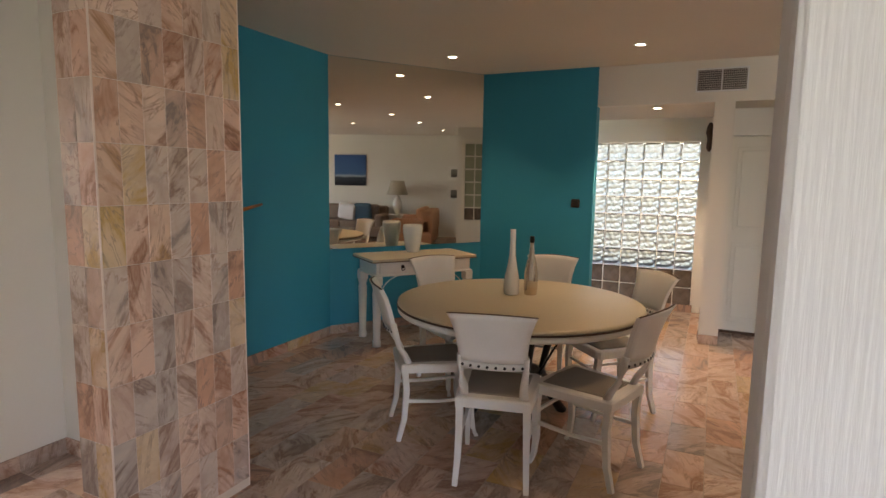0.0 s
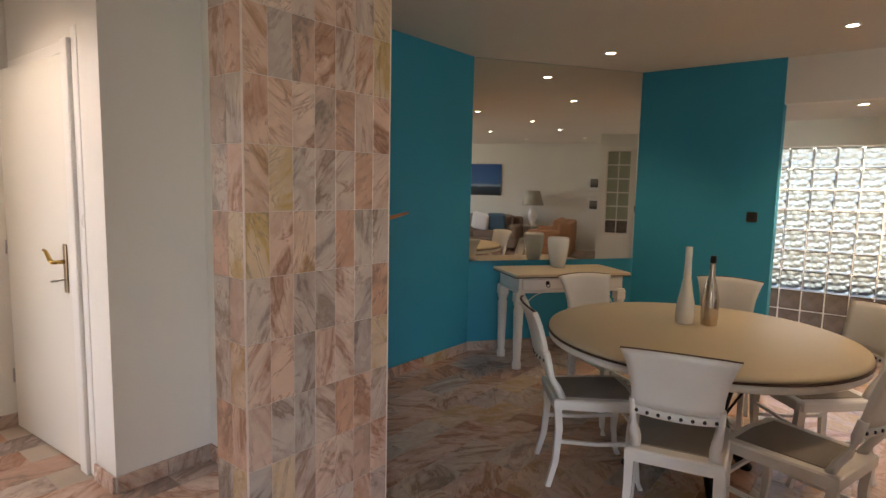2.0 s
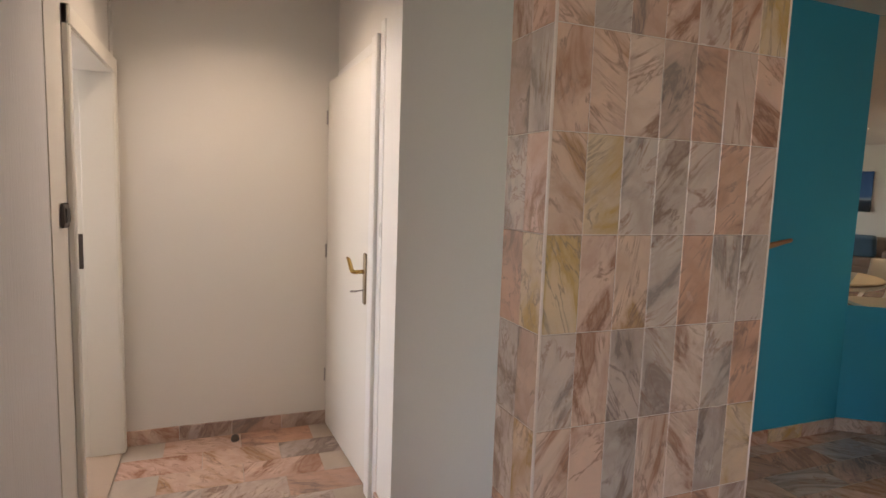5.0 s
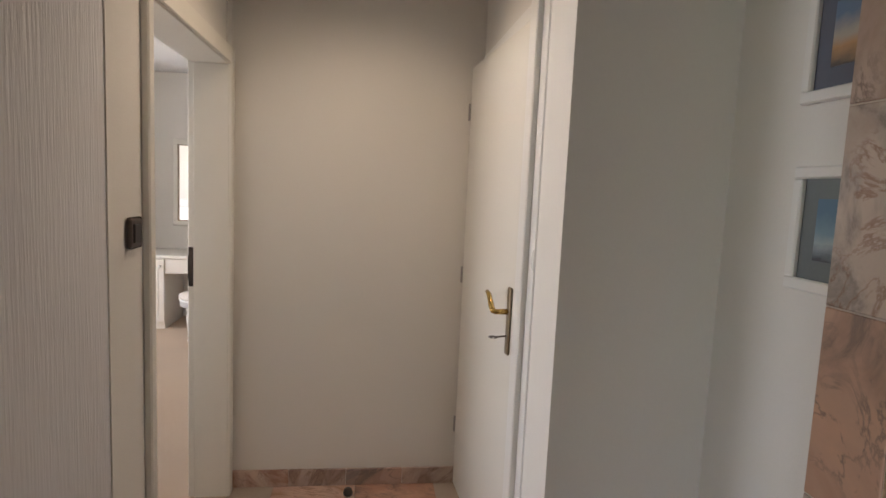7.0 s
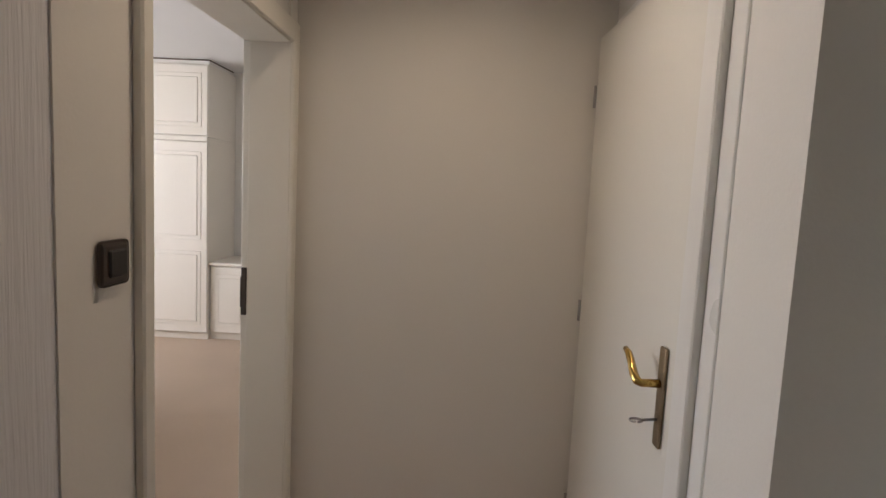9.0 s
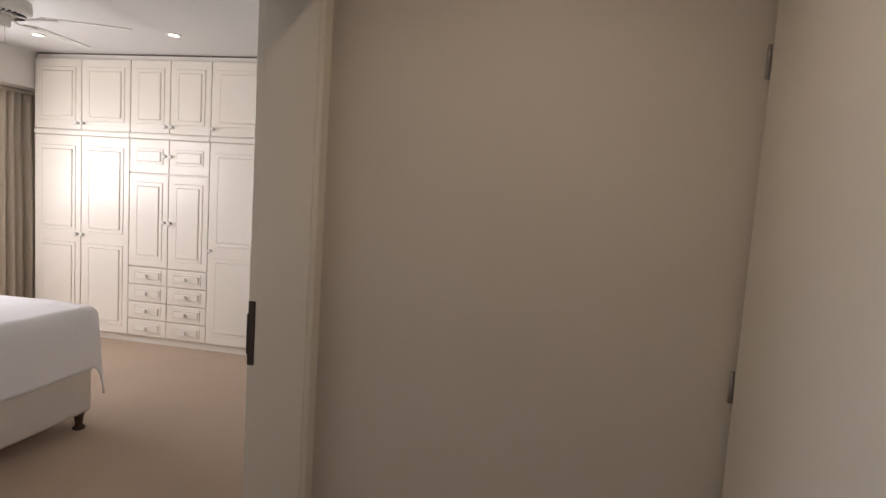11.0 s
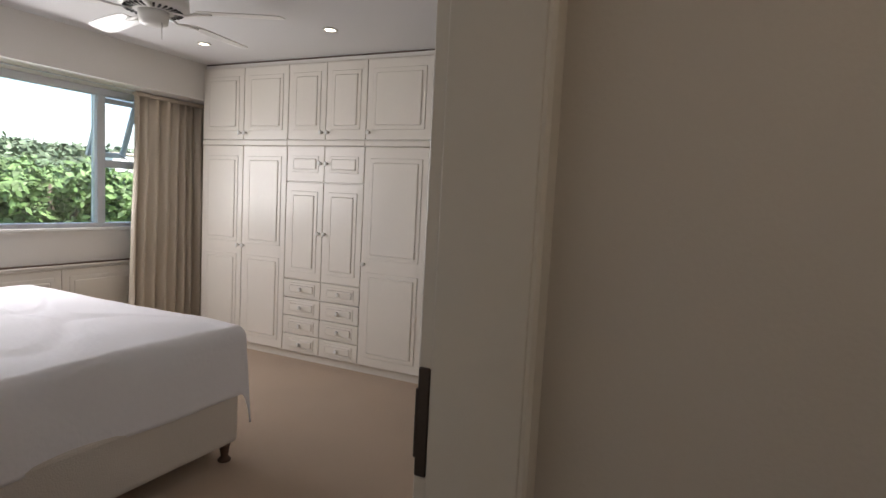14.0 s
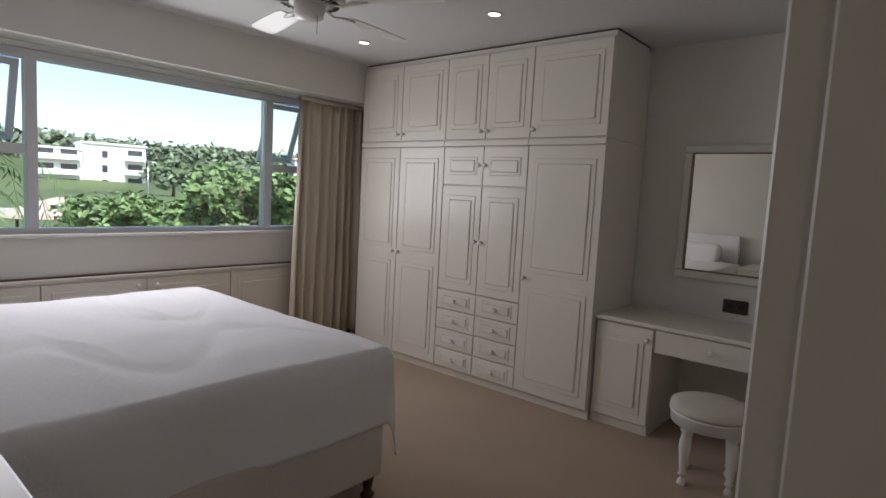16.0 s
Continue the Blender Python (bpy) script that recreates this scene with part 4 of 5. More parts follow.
t = thing("dressing_stool", pose(-0.865, 6.52, 0) @ Matrix.Diagonal((1, 1, 0.85, 1)), "round white stool with turned legs and padded top", "stool")
part("cushion", lathe([(0.195, 0.435), (0.208, 0.448), (0.205, 0.475), (0.16, 0.492), (0.01, 0.498)], 36), BASE_FABRIC, t, "pale padded seat")
part("seat_ring", lathe([(0.18, 0.36), (0.198, 0.365), (0.200, 0.42), (0.207, 0.428), (0.207, 0.436), (0.18, 0.437)], 36), CHAIR_WHITE, t)
for i in range(4):
    a = radians(60 + 90 * i)
    part("leg", lathe([(0.014, 0), (0.020, 0.006), (0.024, 0.022), (0.013, 0.045), (0.012, 0.06), (0.024, 0.07), (0.016, 0.085), (0.022, 0.14), (0.031, 0.25), (0.024, 0.30), (0.018, 0.32), (0.030, 0.335), (0.028, 0.37)], 16, pose(0.155 * math.cos(a), 0.155 * math.sin(a), 0)), CHAIR_WHITE, t)

# bed: base, mattress, spread hanging over the edges
BX0, BX1, BY0, BY1 = -3.86, -2.01, 3.2, 5.27
bed = thing("double_bed", pose(0, 0, 0), "double bed with white spread on cream padded base", "bed")
part("base", box(BX0 - 0.04, BY0, 0.09, BX1 + 0.052, BY1 - 0.005, 0.37, bevel=0.025, seg=3), BASE_FABRIC, bed, "cream fabric bed base")
part("mattress", box(BX0 + 0.02, BY0, 0.375, BX1 - 0.02, BY1 - 0.02, 0.66, bevel=0.05, seg=3), LINEN, bed)
for x in (BX0 + 0.10, (BX0 + BX1) / 2, BX1 + 0.02):
    for y in (BY0 + 0.1, BY1 - 0.07):
        part("foot", lathe([(0.030, 0), (0.034, 0.012), (0.018, 0.03), (0.024, 0.07), (0.030, 0.095)], 14, pose(x, y, 0)), WORN_AND_SHADOW, bed, "dark turned foot")


def spread():
    """The bedspread: a cloth grid that lies on the mattress and falls over three sides with soft folds."""
    bm = bmesh.new()
    drop = 0.40
    nx, ny = 150, 150
    W, D = BX1 - BX0, BY1 - BY0
    rows = []
    for j in range(ny + 1):
        line = []
        for i in range(nx + 1):
            u = -drop + (W + 2 * drop) * i / nx
            v = (D + drop) * j / ny
            ox = max(0.0, u - W, -u)
            oy = max(0.0, v - D)
            sx = 1 if u > W else -1
            x, y = min(max(u, 0), W), min(v, D)
            o = math.hypot(ox, oy)
            r = 0.07
            if o > 0:
                k = min(o / r, math.pi / 2)
                outw, down = r * math.sin(k) * 0.75, r * (1 - math.cos(k)) + max(0, o - r * math.pi / 2)
                fold = 0.012 * math.sin(9 * (x + y) + 2 * math.sin(3 * x + 2 * y)) * min(1, o / 0.15)
                flare = (0.07 * min(ox, oy) if ox > 0 and oy > 0 else 0.0)
                x += sx * ox / o * (outw + fold) + (sx * flare if ox else 0)
                y += oy / o * (outw + fold) + flare
                z = 0.695 - down
            else:
                e = min(x, W - x, D - y)
                z = 0.695 + 0.012 * min(1, e / 0.25)
            p = Vector((BX0 + x, BY0 + y, z))
            z += 0.010 * noise.noise(p * 2.2) + 0.005 * noise.noise(p * 6.0)
            if o == 0:
                z -= 0.010 * max(0, 1 - abs(noise.noise(Vector((p.x * 0.8 + p.y * 0.3, p.y * 1.6, 3.1)))) * 26)
                for cx, cy, run, lean in ((-3.15, 4.75, 0.5, 0.10), (-2.75, 4.28, 0.42, 0.22)):
                    q = p.y - cy - lean * (p.x - cx) - 0.015 * math.sin(9 * p.x)
                    z += 0.009 * math.exp(-(q / 0.02) ** 2) * max(0.0, 1 - abs(p.x - cx) / run)
            line.append(bm.verts.new((p.x, p.y, max(z, 0.02))))
        rows.append(line)
    for j in range(ny):
        for i in range(nx):
            bm.faces.new((rows[j][i], rows[j][i + 1], rows[j + 1][i + 1], rows[j + 1][i])).smooth = True
    ob = part("bedspread", bm, LINEN)
    s = ob.modifiers.new("thickness", "SOLIDIFY")
    s.thickness = 0.008
    return tagged(ob, "plain white cotton bedspread hanging over the bed", "bedspread")


spread()
t = thing("headboard", pose(-3.0, 3.105, 0), "white padded headboard against the wall", "headboard")
part("panel", box(-0.98, 0, 0.02, 0.98, 0.07, 1.05, bevel=0.02, seg=2), LINEN, t)
for x in (-3.45, -2.55):
    o = thing("pillow", pose(x, 3.42, 0.71, -62), "white pillow leaning on the headboard", "pillow", "bed pillows")
    part("case", box(-0.36, -0.24, -0.07, 0.36, 0.24, 0.07, bevel=0.066, seg=4), LINEN, o)
t = thing("bedside_table", pose(-1.84, 3.15, 0), "white painted bedside table beside the bed", "bedside table")
part("body", box(0, 0, 0.05, 0.50, 0.69, 0.68, bevel=0.004), WARDROBE, t)
part("top", box(-0.012, -0.01, 0.68, 0.512, 0.705, 0.71, bevel=0.008, seg=2), WARDROBE, t)
part("plinth", box(0.02, 0.02, 0, 0.48, 0.66, 0.05), WARDROBE, t)

# curtain
t = thing("curtain", pose(-4.26, 6.27, 0), "cream full-length pleated curtain drawn aside", "curtain")
bm = bmesh.new()
n, hgt = 150, 14
rows = []
for j in range(hgt + 1):
    f = j / hgt
    line = []
    for i in range(n + 1):
        u = i / n
        ph = u * 2 * math.pi * 11 + 1.1 * math.sin(u * 13) + 0.25 * math.sin(f * 3 + u * 9)
        amp = 0.020 + 0.022 * (1 - f) + 0.008 * math.sin(u * 31)
        line.append(bm.verts.new((amp * math.sin(ph) + 0.02 * noise.noise(Vector((u * 4, f * 2, 0))), u * 1.0 - 0.05 * (1 - f) * (1 - u), 0.09 + 2.03 * f)))
    rows.append(line)
for j in range(hgt):
    for i in range(n):
        bm.faces.new((rows[j][i], rows[j][i + 1], rows[j + 1][i + 1], rows[j + 1][i])).smooth = True
c = part("cloth", bm, CURTAIN, t)
s = c.modifiers.new("thickness", "SOLIDIFY")
s.thickness = 0.004
part("heading_tape", box(-0.03, 0.0, 2.095, 0.03, 0.90, 2.125, bevel=0.004), CURTAIN, t)
part("rail", box(-0.012, -3.2, 2.122, 0.012, 0.92, 2.129), ALU, t, "white curtain rail")

# window
t = thing("bedroom_window", pose(-4.52, 0, 0), "wide white aluminium window with open top casements", "window")
bm = bx(box(-0.04, 3.80, 1.0, 0.05, 6.56, 1.045, bevel=0.004), -0.04, 3.80, 2.075, 0.05, 6.56, 2.13, bevel=0.004)
for y0, y1 in ((3.80, 3.84), (4.495, 4.555), (6.10, 6.165), (6.52, 6.56)):
    bx(bm, -0.04, y0, 1.045, 0.05, y1, 2.075, bevel=0.004)
for y0, y1 in ((3.84, 4.495), (6.165, 6.52)):
    bx(bm, -0.035, y0, 1.50, 0.045, y1, 1.56, bevel=0.004)
part("frame", bm, ALU, t)
part("sill", box(0.0, 3.80, 0.985, 0.10, 6.56, 1.012, bevel=0.006), GLOSS_WHITE, t)
for y0, z0, y1, z1 in ((4.555, 1.045, 6.10, 2.075), (3.84, 1.045, 4.495, 1.50), (6.165, 1.045, 6.52, 1.50)):
    p_ = part("pane", box(-0.003, y0, z0, 0.003, y1, z1), CLEAR, t)
    p_.visible_shadow = False
for y0, y1 in ((3.84, 4.495), (6.165, 6.52)):
    m = Matrix.Translation((-0.04, 0, 2.07)) @ pose(0, 0, 0, 0, 22, 0)
    bm = bx(bx(box(-0.015, y0 + 0.01, -0.04, 0.015, y1 - 0.01, 0, m=m), -0.015, y0 + 0.01, -0.51, 0.015, y1 - 0.01, -0.47, m=m), -0.015, y0 + 0.01, -0.47, 0.015, y0 + 0.05, -0.04, m=m)
    bx(bm, -0.015, y1 - 0.05, -0.47, 0.015, y1 - 0.01, -0.04, m=m)
    sash = part("sash", bm, ALU, t, "tilted open casement")
    p_ = part("pane", box(-0.003, y0 + 0.05, -0.47, 0.003, y1 - 0.05, -0.04, m=m), CLEAR, sash)
    p_.visible_shadow = False
    part("stay", tube([(-0.03, y1 - 0.07, 1.56), (-0.20, y1 - 0.07, 1.62)], 0.005, 6), STEEL, sash)

# low cupboards below the window
y = 3.3
for k in range(6):
    t = thing("low_cupboard", pose(-4.42, y, 0, 0, 0, 90), "low white panelled cupboard below the window", "cupboard", "window cupboards")
    part("body", box(0.001, 0.0, 0.08, 0.619, 0.0105, 0.70), WARDROBE, t)
    part("plinth", box(0, 0.002, 0, 0.62, 0.010, 0.08), WORN_AND_SHADOW, t, "dark recessed plinth")
    part("top_rail", box(0, -0.026, 0.712, 0.62, 0.0, 0.73, bevel=0.003), WARDROBE, t)
    # dark strip puts the shadow above the top rail into colour
    part("rail_shadow_gap", box(0, -0.020, 0.7305, 0.62, -0.002, 0.742), WORN_AND_SHADOW, t, "dark strip drawn as the shadow gap below the wall")
    cabinet_door("door", t, 0.0, 0.09, 0.62, 0.695, [(0.15, 0.64, 0.03)], (0.06 if k % 2 else 0.56, 0.64))
    y += 0.62

# ceiling fan at rest
FX, FYY = -2.52, 5.17
fan = thing("ceiling_fan", pose(FX, FYY, 0.02), "white five-bladed ceiling fan with vented motor", "ceiling fan")
part("canopy", lathe([(0.065, BED_Z - 0.002), (0.06, BED_Z - 0.03), (0.02, BED_Z - 0.05)], 24), GLOSS_WHITE, fan)
part("rod", lathe([(0.013, BED_Z - 0.12), (0.013, BED_Z - 0.04)], 14), BROWN_PLASTIC, fan, "dark down rod")
part("motor", lathe([(0.03, 2.345), (0.13, 2.335), (0.165, 2.315), (0.170, 2.262), (0.150, 2.245), (0.115, 2.235), (0.08, 2.232)], 40), GLOSS_WHITE, fan)
for i in range(30):
    part("vent_slot", box(0.095, -0.005, 2.2325, 0.140, 0.005, 2.2405, m=pose(0, 0, 0, 0, 0, 12 * i)), BLACK_PLASTIC, fan)
part("switch_cup", lathe([(0.075, 2.233), (0.072, 2.205), (0.068, 2.175), (0.050, 2.165), (0.01, 2.162)], 28), GLOSS_WHITE, fan)
part("pull_chain", tube([(0.06, 0, 2.19), (0.065, 0, 2.16), (0.065, 0, 2.09)], 0.002, 5), STEEL, fan)
for i in range(5):
    m = pose(0, 0, 2.235, 0, 0, 25 + 72 * i) @ pose(0, 0, 0, 9)
    bl = bmesh.new()
    prof = [(0.24, 0.050), (0.30, 0.060), (0.50, 0.066), (0.62, 0.066), (0.66, 0.055), (0.675, 0.03)]
    pts = [(x, wd) for x, wd in prof] + [(x, -wd) for x, wd in prof[::-1]]
    lo = [bl.verts.new(m @ Vector((x, q, 0))) for x, q in pts]
    hi = [bl.verts.new(m @ Vector((x, q, 0.006))) for x, q in pts]
    bl.faces.new(lo[::-1])
    bl.faces.new(hi)
    for q in range(len(pts)):
        bl.faces.new((lo[q], lo[(q + 1) % len(pts)], hi[(q + 1) % len(pts)], hi[q]))
    b = part("blade", bl, GLOSS_WHITE, fan)
    part("blade_iron", tube([m @ Vector(p) for p in ((0.10, 0, -0.004), (0.17, 0.012, -0.016), (0.22, 0.0, -0.006), (0.30, 0, -0.003))], [0.012, 0.014, 0.022, 0.012], 6, flat=0.35), GLOSS_WHITE, b)

# ---- outside the bedroom window ----
SPACE = Matrix.Identity(4)
GRASS = paint("grass_ground", (0.10, 0.14, 0.05), 0.9, scale=0.15, vary=0.35, bump=0.5, bump_scale=3)
BARK = paint("grey_bark", (0.14, 0.11, 0.08), 0.9, scale=6, vary=0.3, bump=0.8, bump_scale=14)
FACADE = paint("white_render", (0.78, 0.77, 0.74), 0.8, scale=0.6, vary=0.05)
WINDOW_DARK = paint("dark_window_glass", (0.05, 0.06, 0.08), 0.1, scale=2, vary=0.2)
ROOF = paint("pale_thatch", (0.52, 0.44, 0.36), 0.9, scale=2, vary=0.2, bump=0.8, bump_scale=8)


def leaf_material(name, color):
    m, nt, p = nodes_of(name)
    rnd = nt.nodes.new("ShaderNodeNewGeometry").outputs["Random Per Island"]
    r = ramp(nt, rnd, [(0.0, tuple(c * 0.55 for c in color)), (0.6, color), (1.0, tuple(min(1, c * 1.6) for c in color))])
    link(nt, r.outputs[0], p.inputs["Base Color"])
    p.inputs["Roughness"].default_value = 0.6
    p.inputs["Subsurface Weight"].default_value = 0.0
    return m


LEAF_A = leaf_material("bright_leaf", (0.14, 0.22, 0.075))
# far leaves are paler and greyer, with the haze put into their colour
LEAF_B = leaf_material("hazed_far_leaf", (0.13, 0.175, 0.10))


def hill(x, y):
    """Height of the ground outside: a valley that climbs to a wooded ridge."""
    d = -x
    z = -6.5 + 5.0 * min(1, max(0, (d - 15) / 75.0)) + max(0, d - 120) * 0.13
    if d < 6:
        z = -6.5
    return z + 0.6 * noise.noise(Vector((x * 0.03, y * 0.03, 0)))


bm = bmesh.new()
xs = [-4.8, -15, -30, -45, -60, -75, -90, -105, -120, -140, -160, -190, -230, -300, -600, -1500]
ys = [-1500, -500, -250, -150, -100, -60, -30, 0, 20, 40, 60, 80, 100, 130, 170, 220, 300, 500, 1500]
g = [[bm.verts.new((x, yy, min(hill(x, yy), 9.0))) for yy in ys] for x in xs]
for i in range(len(xs) - 1):
    for j in range(len(ys) - 1):
        bm.faces.new((g[i][j], g[i][j + 1], g[i + 1][j + 1], g[i + 1][j])).smooth = True
tagged(part("ground", bm, GRASS), "grassy valley and hillside outside", kind="structure")


def leaves(bm, centre, radius, count, size, rng, squash=0.8):
    """A clump of small leaves, thicker towards its skin, with an uneven outline."""
    c = Vector(centre)
    for _ in range(count):
        d = Vector((rng.gauss(0, 1), rng.gauss(0, 1), rng.gauss(0, 1))).normalized()
        k = radius * (0.55 + 0.45 * rng.random()) * (0.8 + 0.45 * noise.noise(d * 2.3 + c))
        p = c + Vector((d.x * k, d.y * k, d.z * k * squash))
        a = Vector((rng.gauss(0, 1), rng.gauss(0, 1), rng.gauss(0, 0.6))).normalized()
        b = a.cross(d + Vector((0.01, 0.02, 0.4))).normalized()
        s = size * (0.6 + 0.8 * rng.random())
        bm.faces.new([bm.verts.new(p + q) for q in (a * s, b * s * 0.45, -a * s, -b * s * 0.45)])


def tree(x, y, top, spread_, trunk_h, count, size, seed, mat_, label, clumps=14):
    rng = random.Random(seed)
    base = hill(x, y)
    t = thing("tree", pose(x, y, base), label, "tree", "trees outside the window")
    h_ = top - base
    bm = tube([(0, 0, -0.3), (0.1, 0.05, h_ * 0.3), (0.0, 0.15, h_ * 0.6), (0.1, 0.1, h_ * 0.85)], [0.05 * h_, 0.038 * h_, 0.025 * h_, 0.008 * h_], 8)
    crown = bmesh.new()
    for i in range(clumps):
        a, r = rng.random() * 6.283, spread_ * (0.25 + 0.6 * rng.random())
        z = h_ - spread_ * (0.35 + 0.75 * rng.random()) + 0.15 * spread_
        z = min(z, h_ - spread_ * 0.3)
        c = (r * math.cos(a), r * math.sin(a), z)
        tube([(0.0, 0.1, h_ * 0.45), (c[0] * 0.5, c[1] * 0.5, (h_ * 0.5 + z) / 2), c], [0.018 * h_, 0.010 * h_, 0.004 * h_], 5, bm)
        leaves(crown, c, spread_ * (0.32 + 0.2 * rng.random()), count // clumps, size, rng)
    part("trunk", bm, BARK, t)
    part("crown", crown, mat_, t)


for i, (x, y, top, sp, cnt, sz) in enumerate(((-21, 15.5, 2.6, 3.0, 9000, 0.16), (-23, 19.5, 1.9, 2.6, 7000, 0.16), (-26, 13.0, 0.9, 2.4, 6000, 0.16), (-28, 22.5, 1.8, 2.8, 6000, 0.18), (-20, 18.5, 0.2, 2.2, 5000, 0.15))):
    tree(x, y, top, sp, 1.5, cnt, sz, i, LEAF_A, "leafy bright green garden tree", 18)
for i, (x, y, top, sp) in enumerate(((-98, 47, 3.8, 4.5), (-85, 60, 3.0, 5), (-90, 72, 4.0, 6), (-75, 52, 1.0, 4), (-70, 66, 1.5, 5), (-110, 66, 5.0, 6), (-60, 41, -0.5, 4), (-62, 58, 0.5, 4), (-105, 85, 5.0, 7), (-80, 86, 3.0, 6), (-55, 34, -1.5, 3))):
    tree(x, y, top, sp, 3, 1500, 0.5, 40 + i, LEAF_B, "rounded dark green tree on the hillside", 9)
# far woods on the ridge
rng = random.Random(9)
bm = bmesh.new()
for i in range(330):
    x, y = -150 - 110 * rng.random(), -10 + 260 * rng.random()
    leaves(bm, (x, y, min(hill(x, y), 9.0) + 1.5), 4.5 + 3.5 * rng.random(), 120, 1.3, rng, 0.75)
tagged(part("far_woods", bm, LEAF_B), "wooded ridge on the far side of the valley", "woods", kind="stuff")

# palm beside the window
t = thing("palm_tree", pose(-11.5, 5.2, hill(-11.5, 5.2)), "green palm with long feathery fronds", "palm tree")
part("trunk", tube([(0, 0, -0.2), (0.1, 0, 4), (0, 0.1, 8.1)], [0.17, 0.13, 0.11], 10), BARK, t)
rng = random.Random(4)
for k in range(15):
    a, el = 2.399 * k, radians(70 - 6.5 * k)
    bm = bmesh.new()
    Lf = 2.2
    pts = []
    for i in range(15):
        f = i / 14
        e = el - 1.5 * f * f
        pts.append(Vector((Lf * f * math.cos(e) * math.cos(a), Lf * f * math.cos(e) * math.sin(a), 8.1 + Lf * f * math.sin(e) - 0.1 * f)))
    tube(pts, [0.018 - 0.014 * i / 14 for i in range(15)], 5, bm)
    for i in range(2, 15):
        for s in (-1, 1):
            for half in (0, 0.5):
                p = pts[i - 1].lerp(pts[i], half)
                d = (pts[i] - pts[i - 1]).normalized()
                o = (d.cross(Vector((0, 0, 1))).normalized() * s + d * 0.7 + Vector((0, 0, -0.45))).normalized() * (0.48 * (1 - 0.5 * i / 15))
                bm.faces.new([bm.verts.new(q) for q in (p, p + o * 0.5 + d * 0.025, p + o, p + o * 0.5 - d * 0.025)])
    part("frond", bm, LEAF_A, t)

# white apartment building across the valley
B = pose(-132, 56.0, -1.4, 0, 0, -100)
bld = thing("apartment_building", B, "white three-storey apartment building with balconies", "building")
part("wall", bx(box(0, 0.0, -4, 12, -10, 9.2), 12, 1.5, -4, 20.5, -9, 7.6), FACADE, bld)
part("roof", bx(box(-0.3, 0.3, 9.2, 12.3, -10.3, 9.6), 11.8, 1.8, 7.6, 20.8, -9.3, 8.0), FACADE, bld)


def facade_window(x, yy, z, w, h_):
    wd = part("window", box(x, yy, z, x + w, yy + 0.08, z + h_), GLOSS_WHITE, bld)
    part("pane", box(x + 0.1, yy + 0.06, z + 0.1, x + w - 0.1, yy + 0.12, z + h_ - 0.1), WINDOW_DARK, wd)


for f in range(3):
    z = 0.4 + f * 3.0
    facade_window(0.6, 0.0, z, 3.0, 2.1)
    facade_window(7.2, 0.0, z, 1.2, 1.6)
    b = part("balcony", bx(box(0.2, 0.0, z - 0.3, 4.2, 1.5, z - 0.1), 0.2, 1.42, z - 0.1, 4.2, 1.5, z + 0.8), FACADE, bld)
    facade_window(12.8, 1.5, z - 0.6, 3.0, 2.0)
    facade_window(16.8, 1.5, z - 0.6, 3.0, 2.0)
    part("balcony", bx(box(12.5, 1.5, z - 0.9, 20.2, 2.9, z - 0.7), 12.5, 2.82, z - 0.7, 20.2, 2.9, z + 0.2), FACADE, bld)
t = thing("house", pose(-120, 84, 4.0, 0, 0, 70), "small white house among the hillside trees", "house")
part("wall", box(0, 0, -4, 9, -7, 3.2), FACADE, t)
part("roof", box(-0.4, 0.4, 3.2, 9.4, -7.4, 3.7, bevel=0.1), ROOF, t)
for x in (1.2, 4.8):
    w_ = part("window", box(x, 0, 0.6, x + 1.8, 0.08, 2.2), GLOSS_WHITE, t)
    part("pane", box(x + 0.1, 0.06, 0.7, x + 1.7, 0.12, 2.1), WINDOW_DARK, w_)
hx, hy = -36, 13.5
t = thing("garden_shelter", pose(hx, hy, -3.2), "open garden shelter with pale thatched roof", "shelter")
part("roof", lathe([(3.0, 2.25), (3.05, 2.3), (1.2, 3.05), (0.1, 3.35)], 8), ROOF, t)
for a in range(4):
    q = radians(45 + 90 * a)
    part("post", tube([(2.2 * math.cos(q), 2.2 * math.sin(q), -1.8), (2.2 * math.cos(q), 2.2 * math.sin(q), 2.4)], 0.08), BARK, t)
t = thing("street_lamp", pose(-62, 28.5, hill(-62, 28.5)), "tall grey street lamp with double head", "street lamp")
part("pole", tube([(0, 0, -0.2), (0, 0, 6.5)], [0.09, 0.05], 8), STEEL, t)
part("arm", box(-0.05, -0.5, 6.45, 0.05, 0.5, 6.55), STEEL, t)
for s in (-1, 1):
    part("lamp_head", box(-0.12, s * 0.5 - 0.2, 6.4, 0.12, s * 0.5 + 0.2, 6.52, bevel=0.03), ALU, t)
t = thing("perimeter_road", pose(-70, 20, 0), "pale road along the foot of the hill", "road")
bm = bmesh.new()
a = [bm.verts.new((x - 0, yy, hill(x - 70, yy + 20) + 0.12)) for yy in range(-30, 60, 6) for x in (-2.5, 2.5)]
for i in range(0, len(a) - 2, 2):
    bm.faces.new((a[i], a[i + 1], a[i + 3], a[i + 2]))
part("surface", bm, paint("pale_concrete", (0.45, 0.43, 0.40), 0.85, scale=1, vary=0.1), t)

# ---- tiles last ----
PX0, PX1, PY0, PY1 = 1.20, 1.885, 1.82, 2.015
TW, TH = (PX1 - PX0) / 7, 0.2255
pil = setting("pillar", box(PX0 + 0.002, PY0 + 0.002, 0, PX1 - 0.002, PY1, CEIL_Z), paint("white_tile_grout", (0.62, 0.52, 0.45), 0.8), "square pillar clad in veined pink marble tiles")


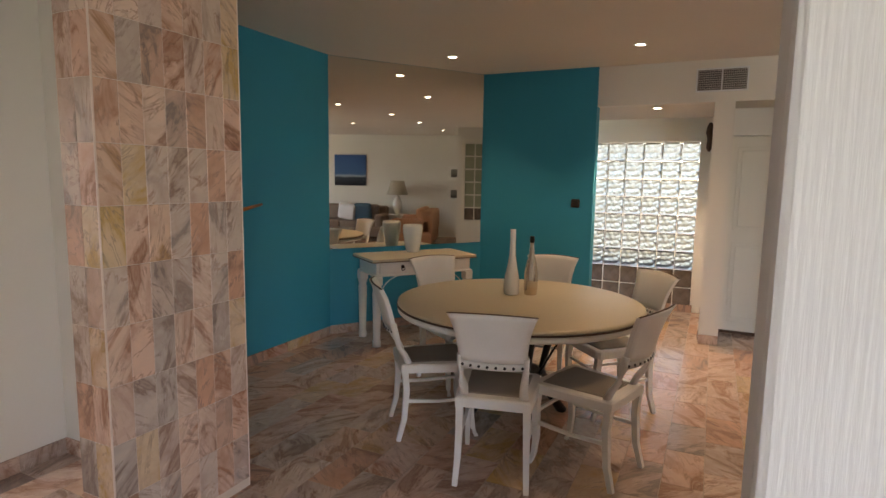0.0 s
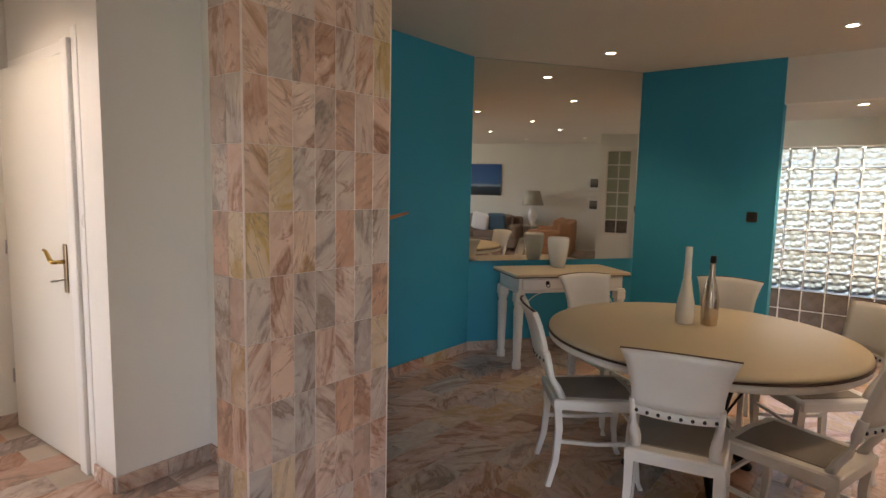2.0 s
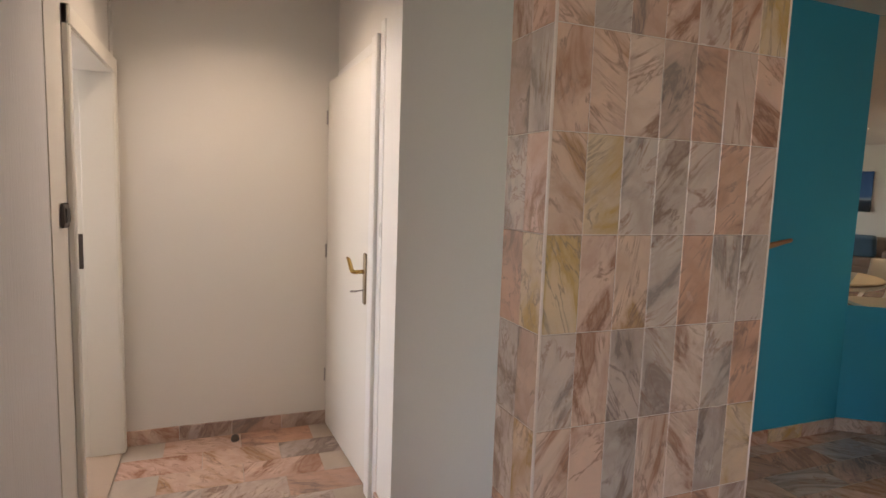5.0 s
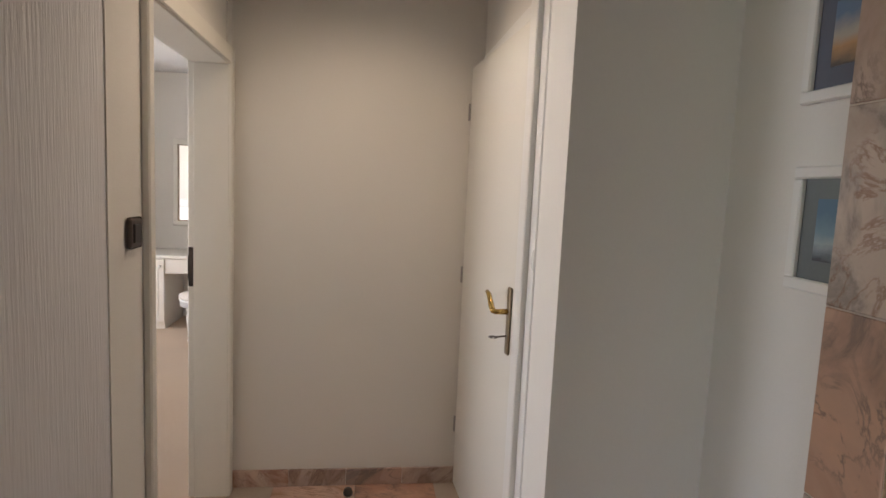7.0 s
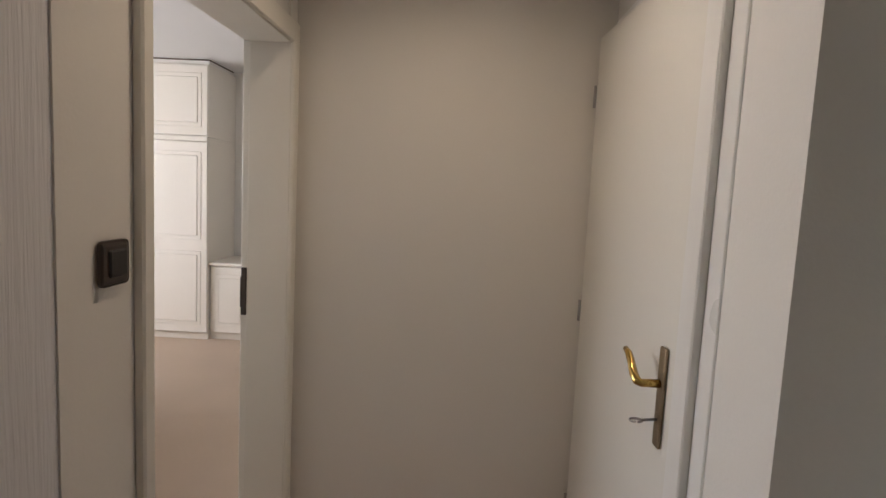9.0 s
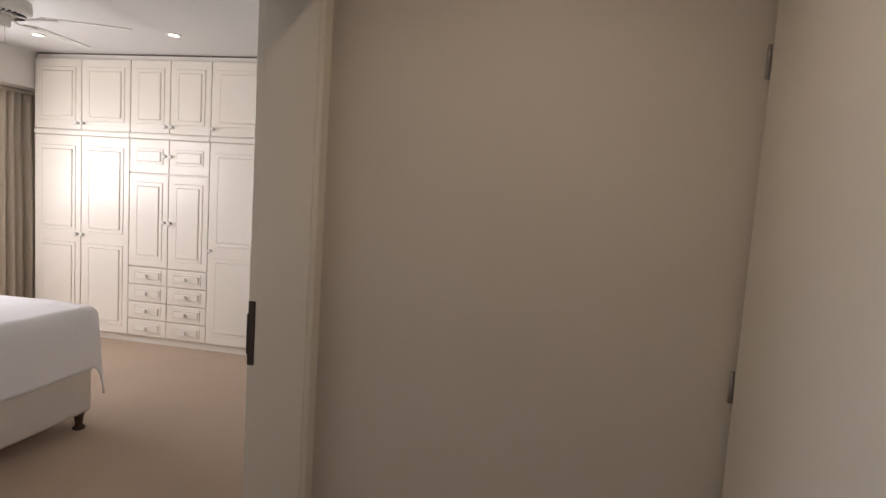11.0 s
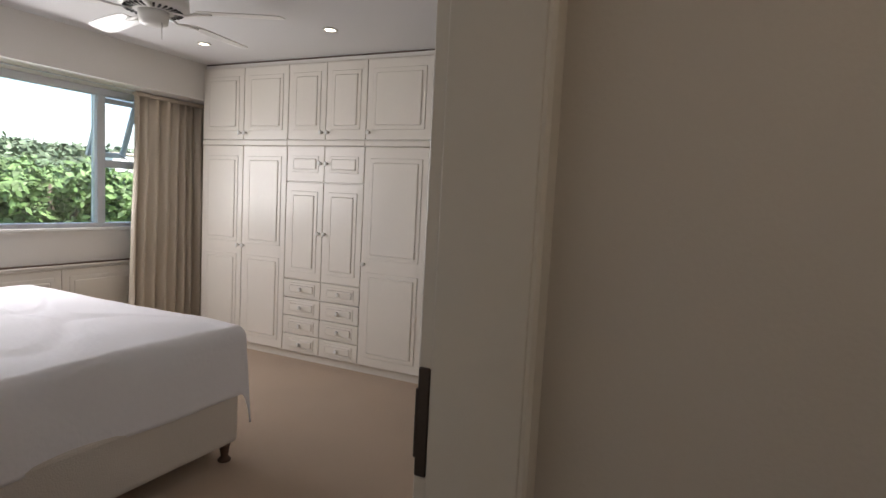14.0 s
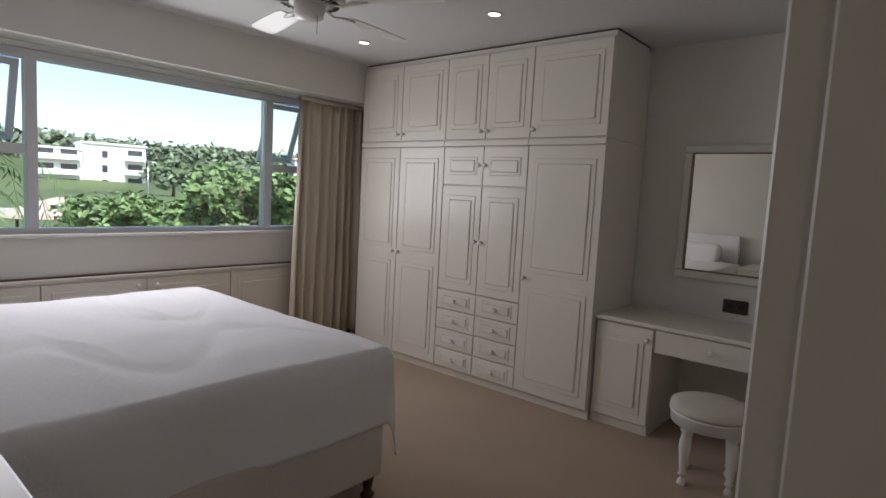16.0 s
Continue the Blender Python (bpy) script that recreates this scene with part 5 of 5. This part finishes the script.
for x0, x1 in ((PX0 - 0.0015, PX0 + 0.005), (PX1 - 0.005, PX1 + 0.0015)):
    part("corner_bead", box(x0, PY0 - 0.0015, 0, x1, PY0 + 0.005, CEIL_Z, bevel=0.0015), paint("pale_corner_grout", (0.72, 0.60, 0.53), 0.4, scale=30, vary=0.12), pil)


def tile_mesh(name, w, h_, d, material, bevel=0.0012):
    bm = box(-w / 2, 0, -h_ / 2, w / 2, d, h_ / 2, bevel=bevel)
    bmesh.ops.recalc_face_normals(bm, faces=bm.faces)
    me = bpy.data.meshes.new(name)
    bm.to_mesh(me)
    bm.free()
    me.materials.append(material)
    return me


SW = (PY1 - PY0) / 2
front_tile = tile_mesh("marble_tile", TW - 0.0016, TH - 0.0022, 0.0115, TILE)
side_tile = tile_mesh("marble_tile", SW - 0.0016, TH - 0.0022, 0.0115, TILE)
rng = random.Random(3)
z0 = 0.944 - 5 * TH
for r in range(13):
    z = z0 + (r + 0.5) * TH
    if z + TH / 2 > CEIL_Z + 0.12 or z < 0:
        continue
    for c in range(7):
        o = new("marble_tile", front_tile)
        o.parent, o.location = pil, (PX0 + (c + 0.5) * TW, PY0 + 0.0006 * rng.random(), z)
    for c in range(2):
        for x, turn in ((PX0, -90), (PX1, 90)):
            o = new("marble_tile", side_tile)
            o.parent, o.matrix_basis = pil, pose(x, PY0 + (c + 0.5) * SW, z, 0, 0, turn)

# floor tiles, laid in staggered rows along x
FW, FH = 0.40, 0.20
floor_tile = bpy.data.meshes.new("floor_tile")
bm = box(-FW / 2 + 0.0015, -FH / 2 + 0.0015, -0.008, FW / 2 - 0.0015, FH / 2 - 0.0015, 0.0, bevel=0.0012)
bmesh.ops.recalc_face_normals(bm, faces=bm.faces)
bm.to_mesh(floor_tile)
bm.free()
floor_tile.materials.append(TILE_FLOOR)
floor_ob = bpy.data.objects["floor"]


def inside(x, y):
    """True where the tiled floor is open: dining room, corridor and hall."""
    if x < 0.06 and y > 1.2:
        return False
    if y > 3.1 and (x > 1.15 or y > 4.2):
        return False
    if 1.69 < x and y > 3.1:
        return False
    if x > 4.1 and y > 3.1 - (x - 4.25) * 0.68 and x < 5.8:
        return False
    return x < 7.1


made = 0
V, F = [], []
rng = random.Random(7)
spots = []
for j in range(-32, 22):
    for i in range(-8, 19):
        x, y = i * FW + (0.2 if j % 2 else 0.0) + 0.05, j * FH + 0.1
        if inside(x, y):
            spots.append((math.hypot(x - 1.6, y - 1.7), x, y))
spots.sort()
for k, (d, x, y) in enumerate(spots):
    dz = -0.0006 * rng.random()
    if k < 300:
        o = new("floor_tile", floor_tile)
        o.parent, o.location = floor_ob, (x, y, dz)
    else:
        a, b = FW / 2 - 0.0015, FH / 2 - 0.0015
        n = len(V)
        V += [(x - a, y - b, dz), (x + a, y - b, dz), (x + a, y + b, dz), (x - a, y + b, dz), (x - a, y - b, -0.01), (x + a, y - b, -0.01), (x + a, y + b, -0.01), (x - a, y + b, -0.01)]
        F += [tuple(n + q for q in f) for f in ((0, 1, 2, 3), (0, 4, 5, 1), (1, 5, 6, 2), (2, 6, 7, 3), (3, 7, 4, 0))]
me = bpy.data.meshes.new("floor_tiles_rest")
me.from_pydata(V, [], F)
me.materials.append(TILE_FLOOR_JOINED)
o = new("floor_tiles_rest", me)
o.parent = floor_ob
tagged(o, kind="stuff")
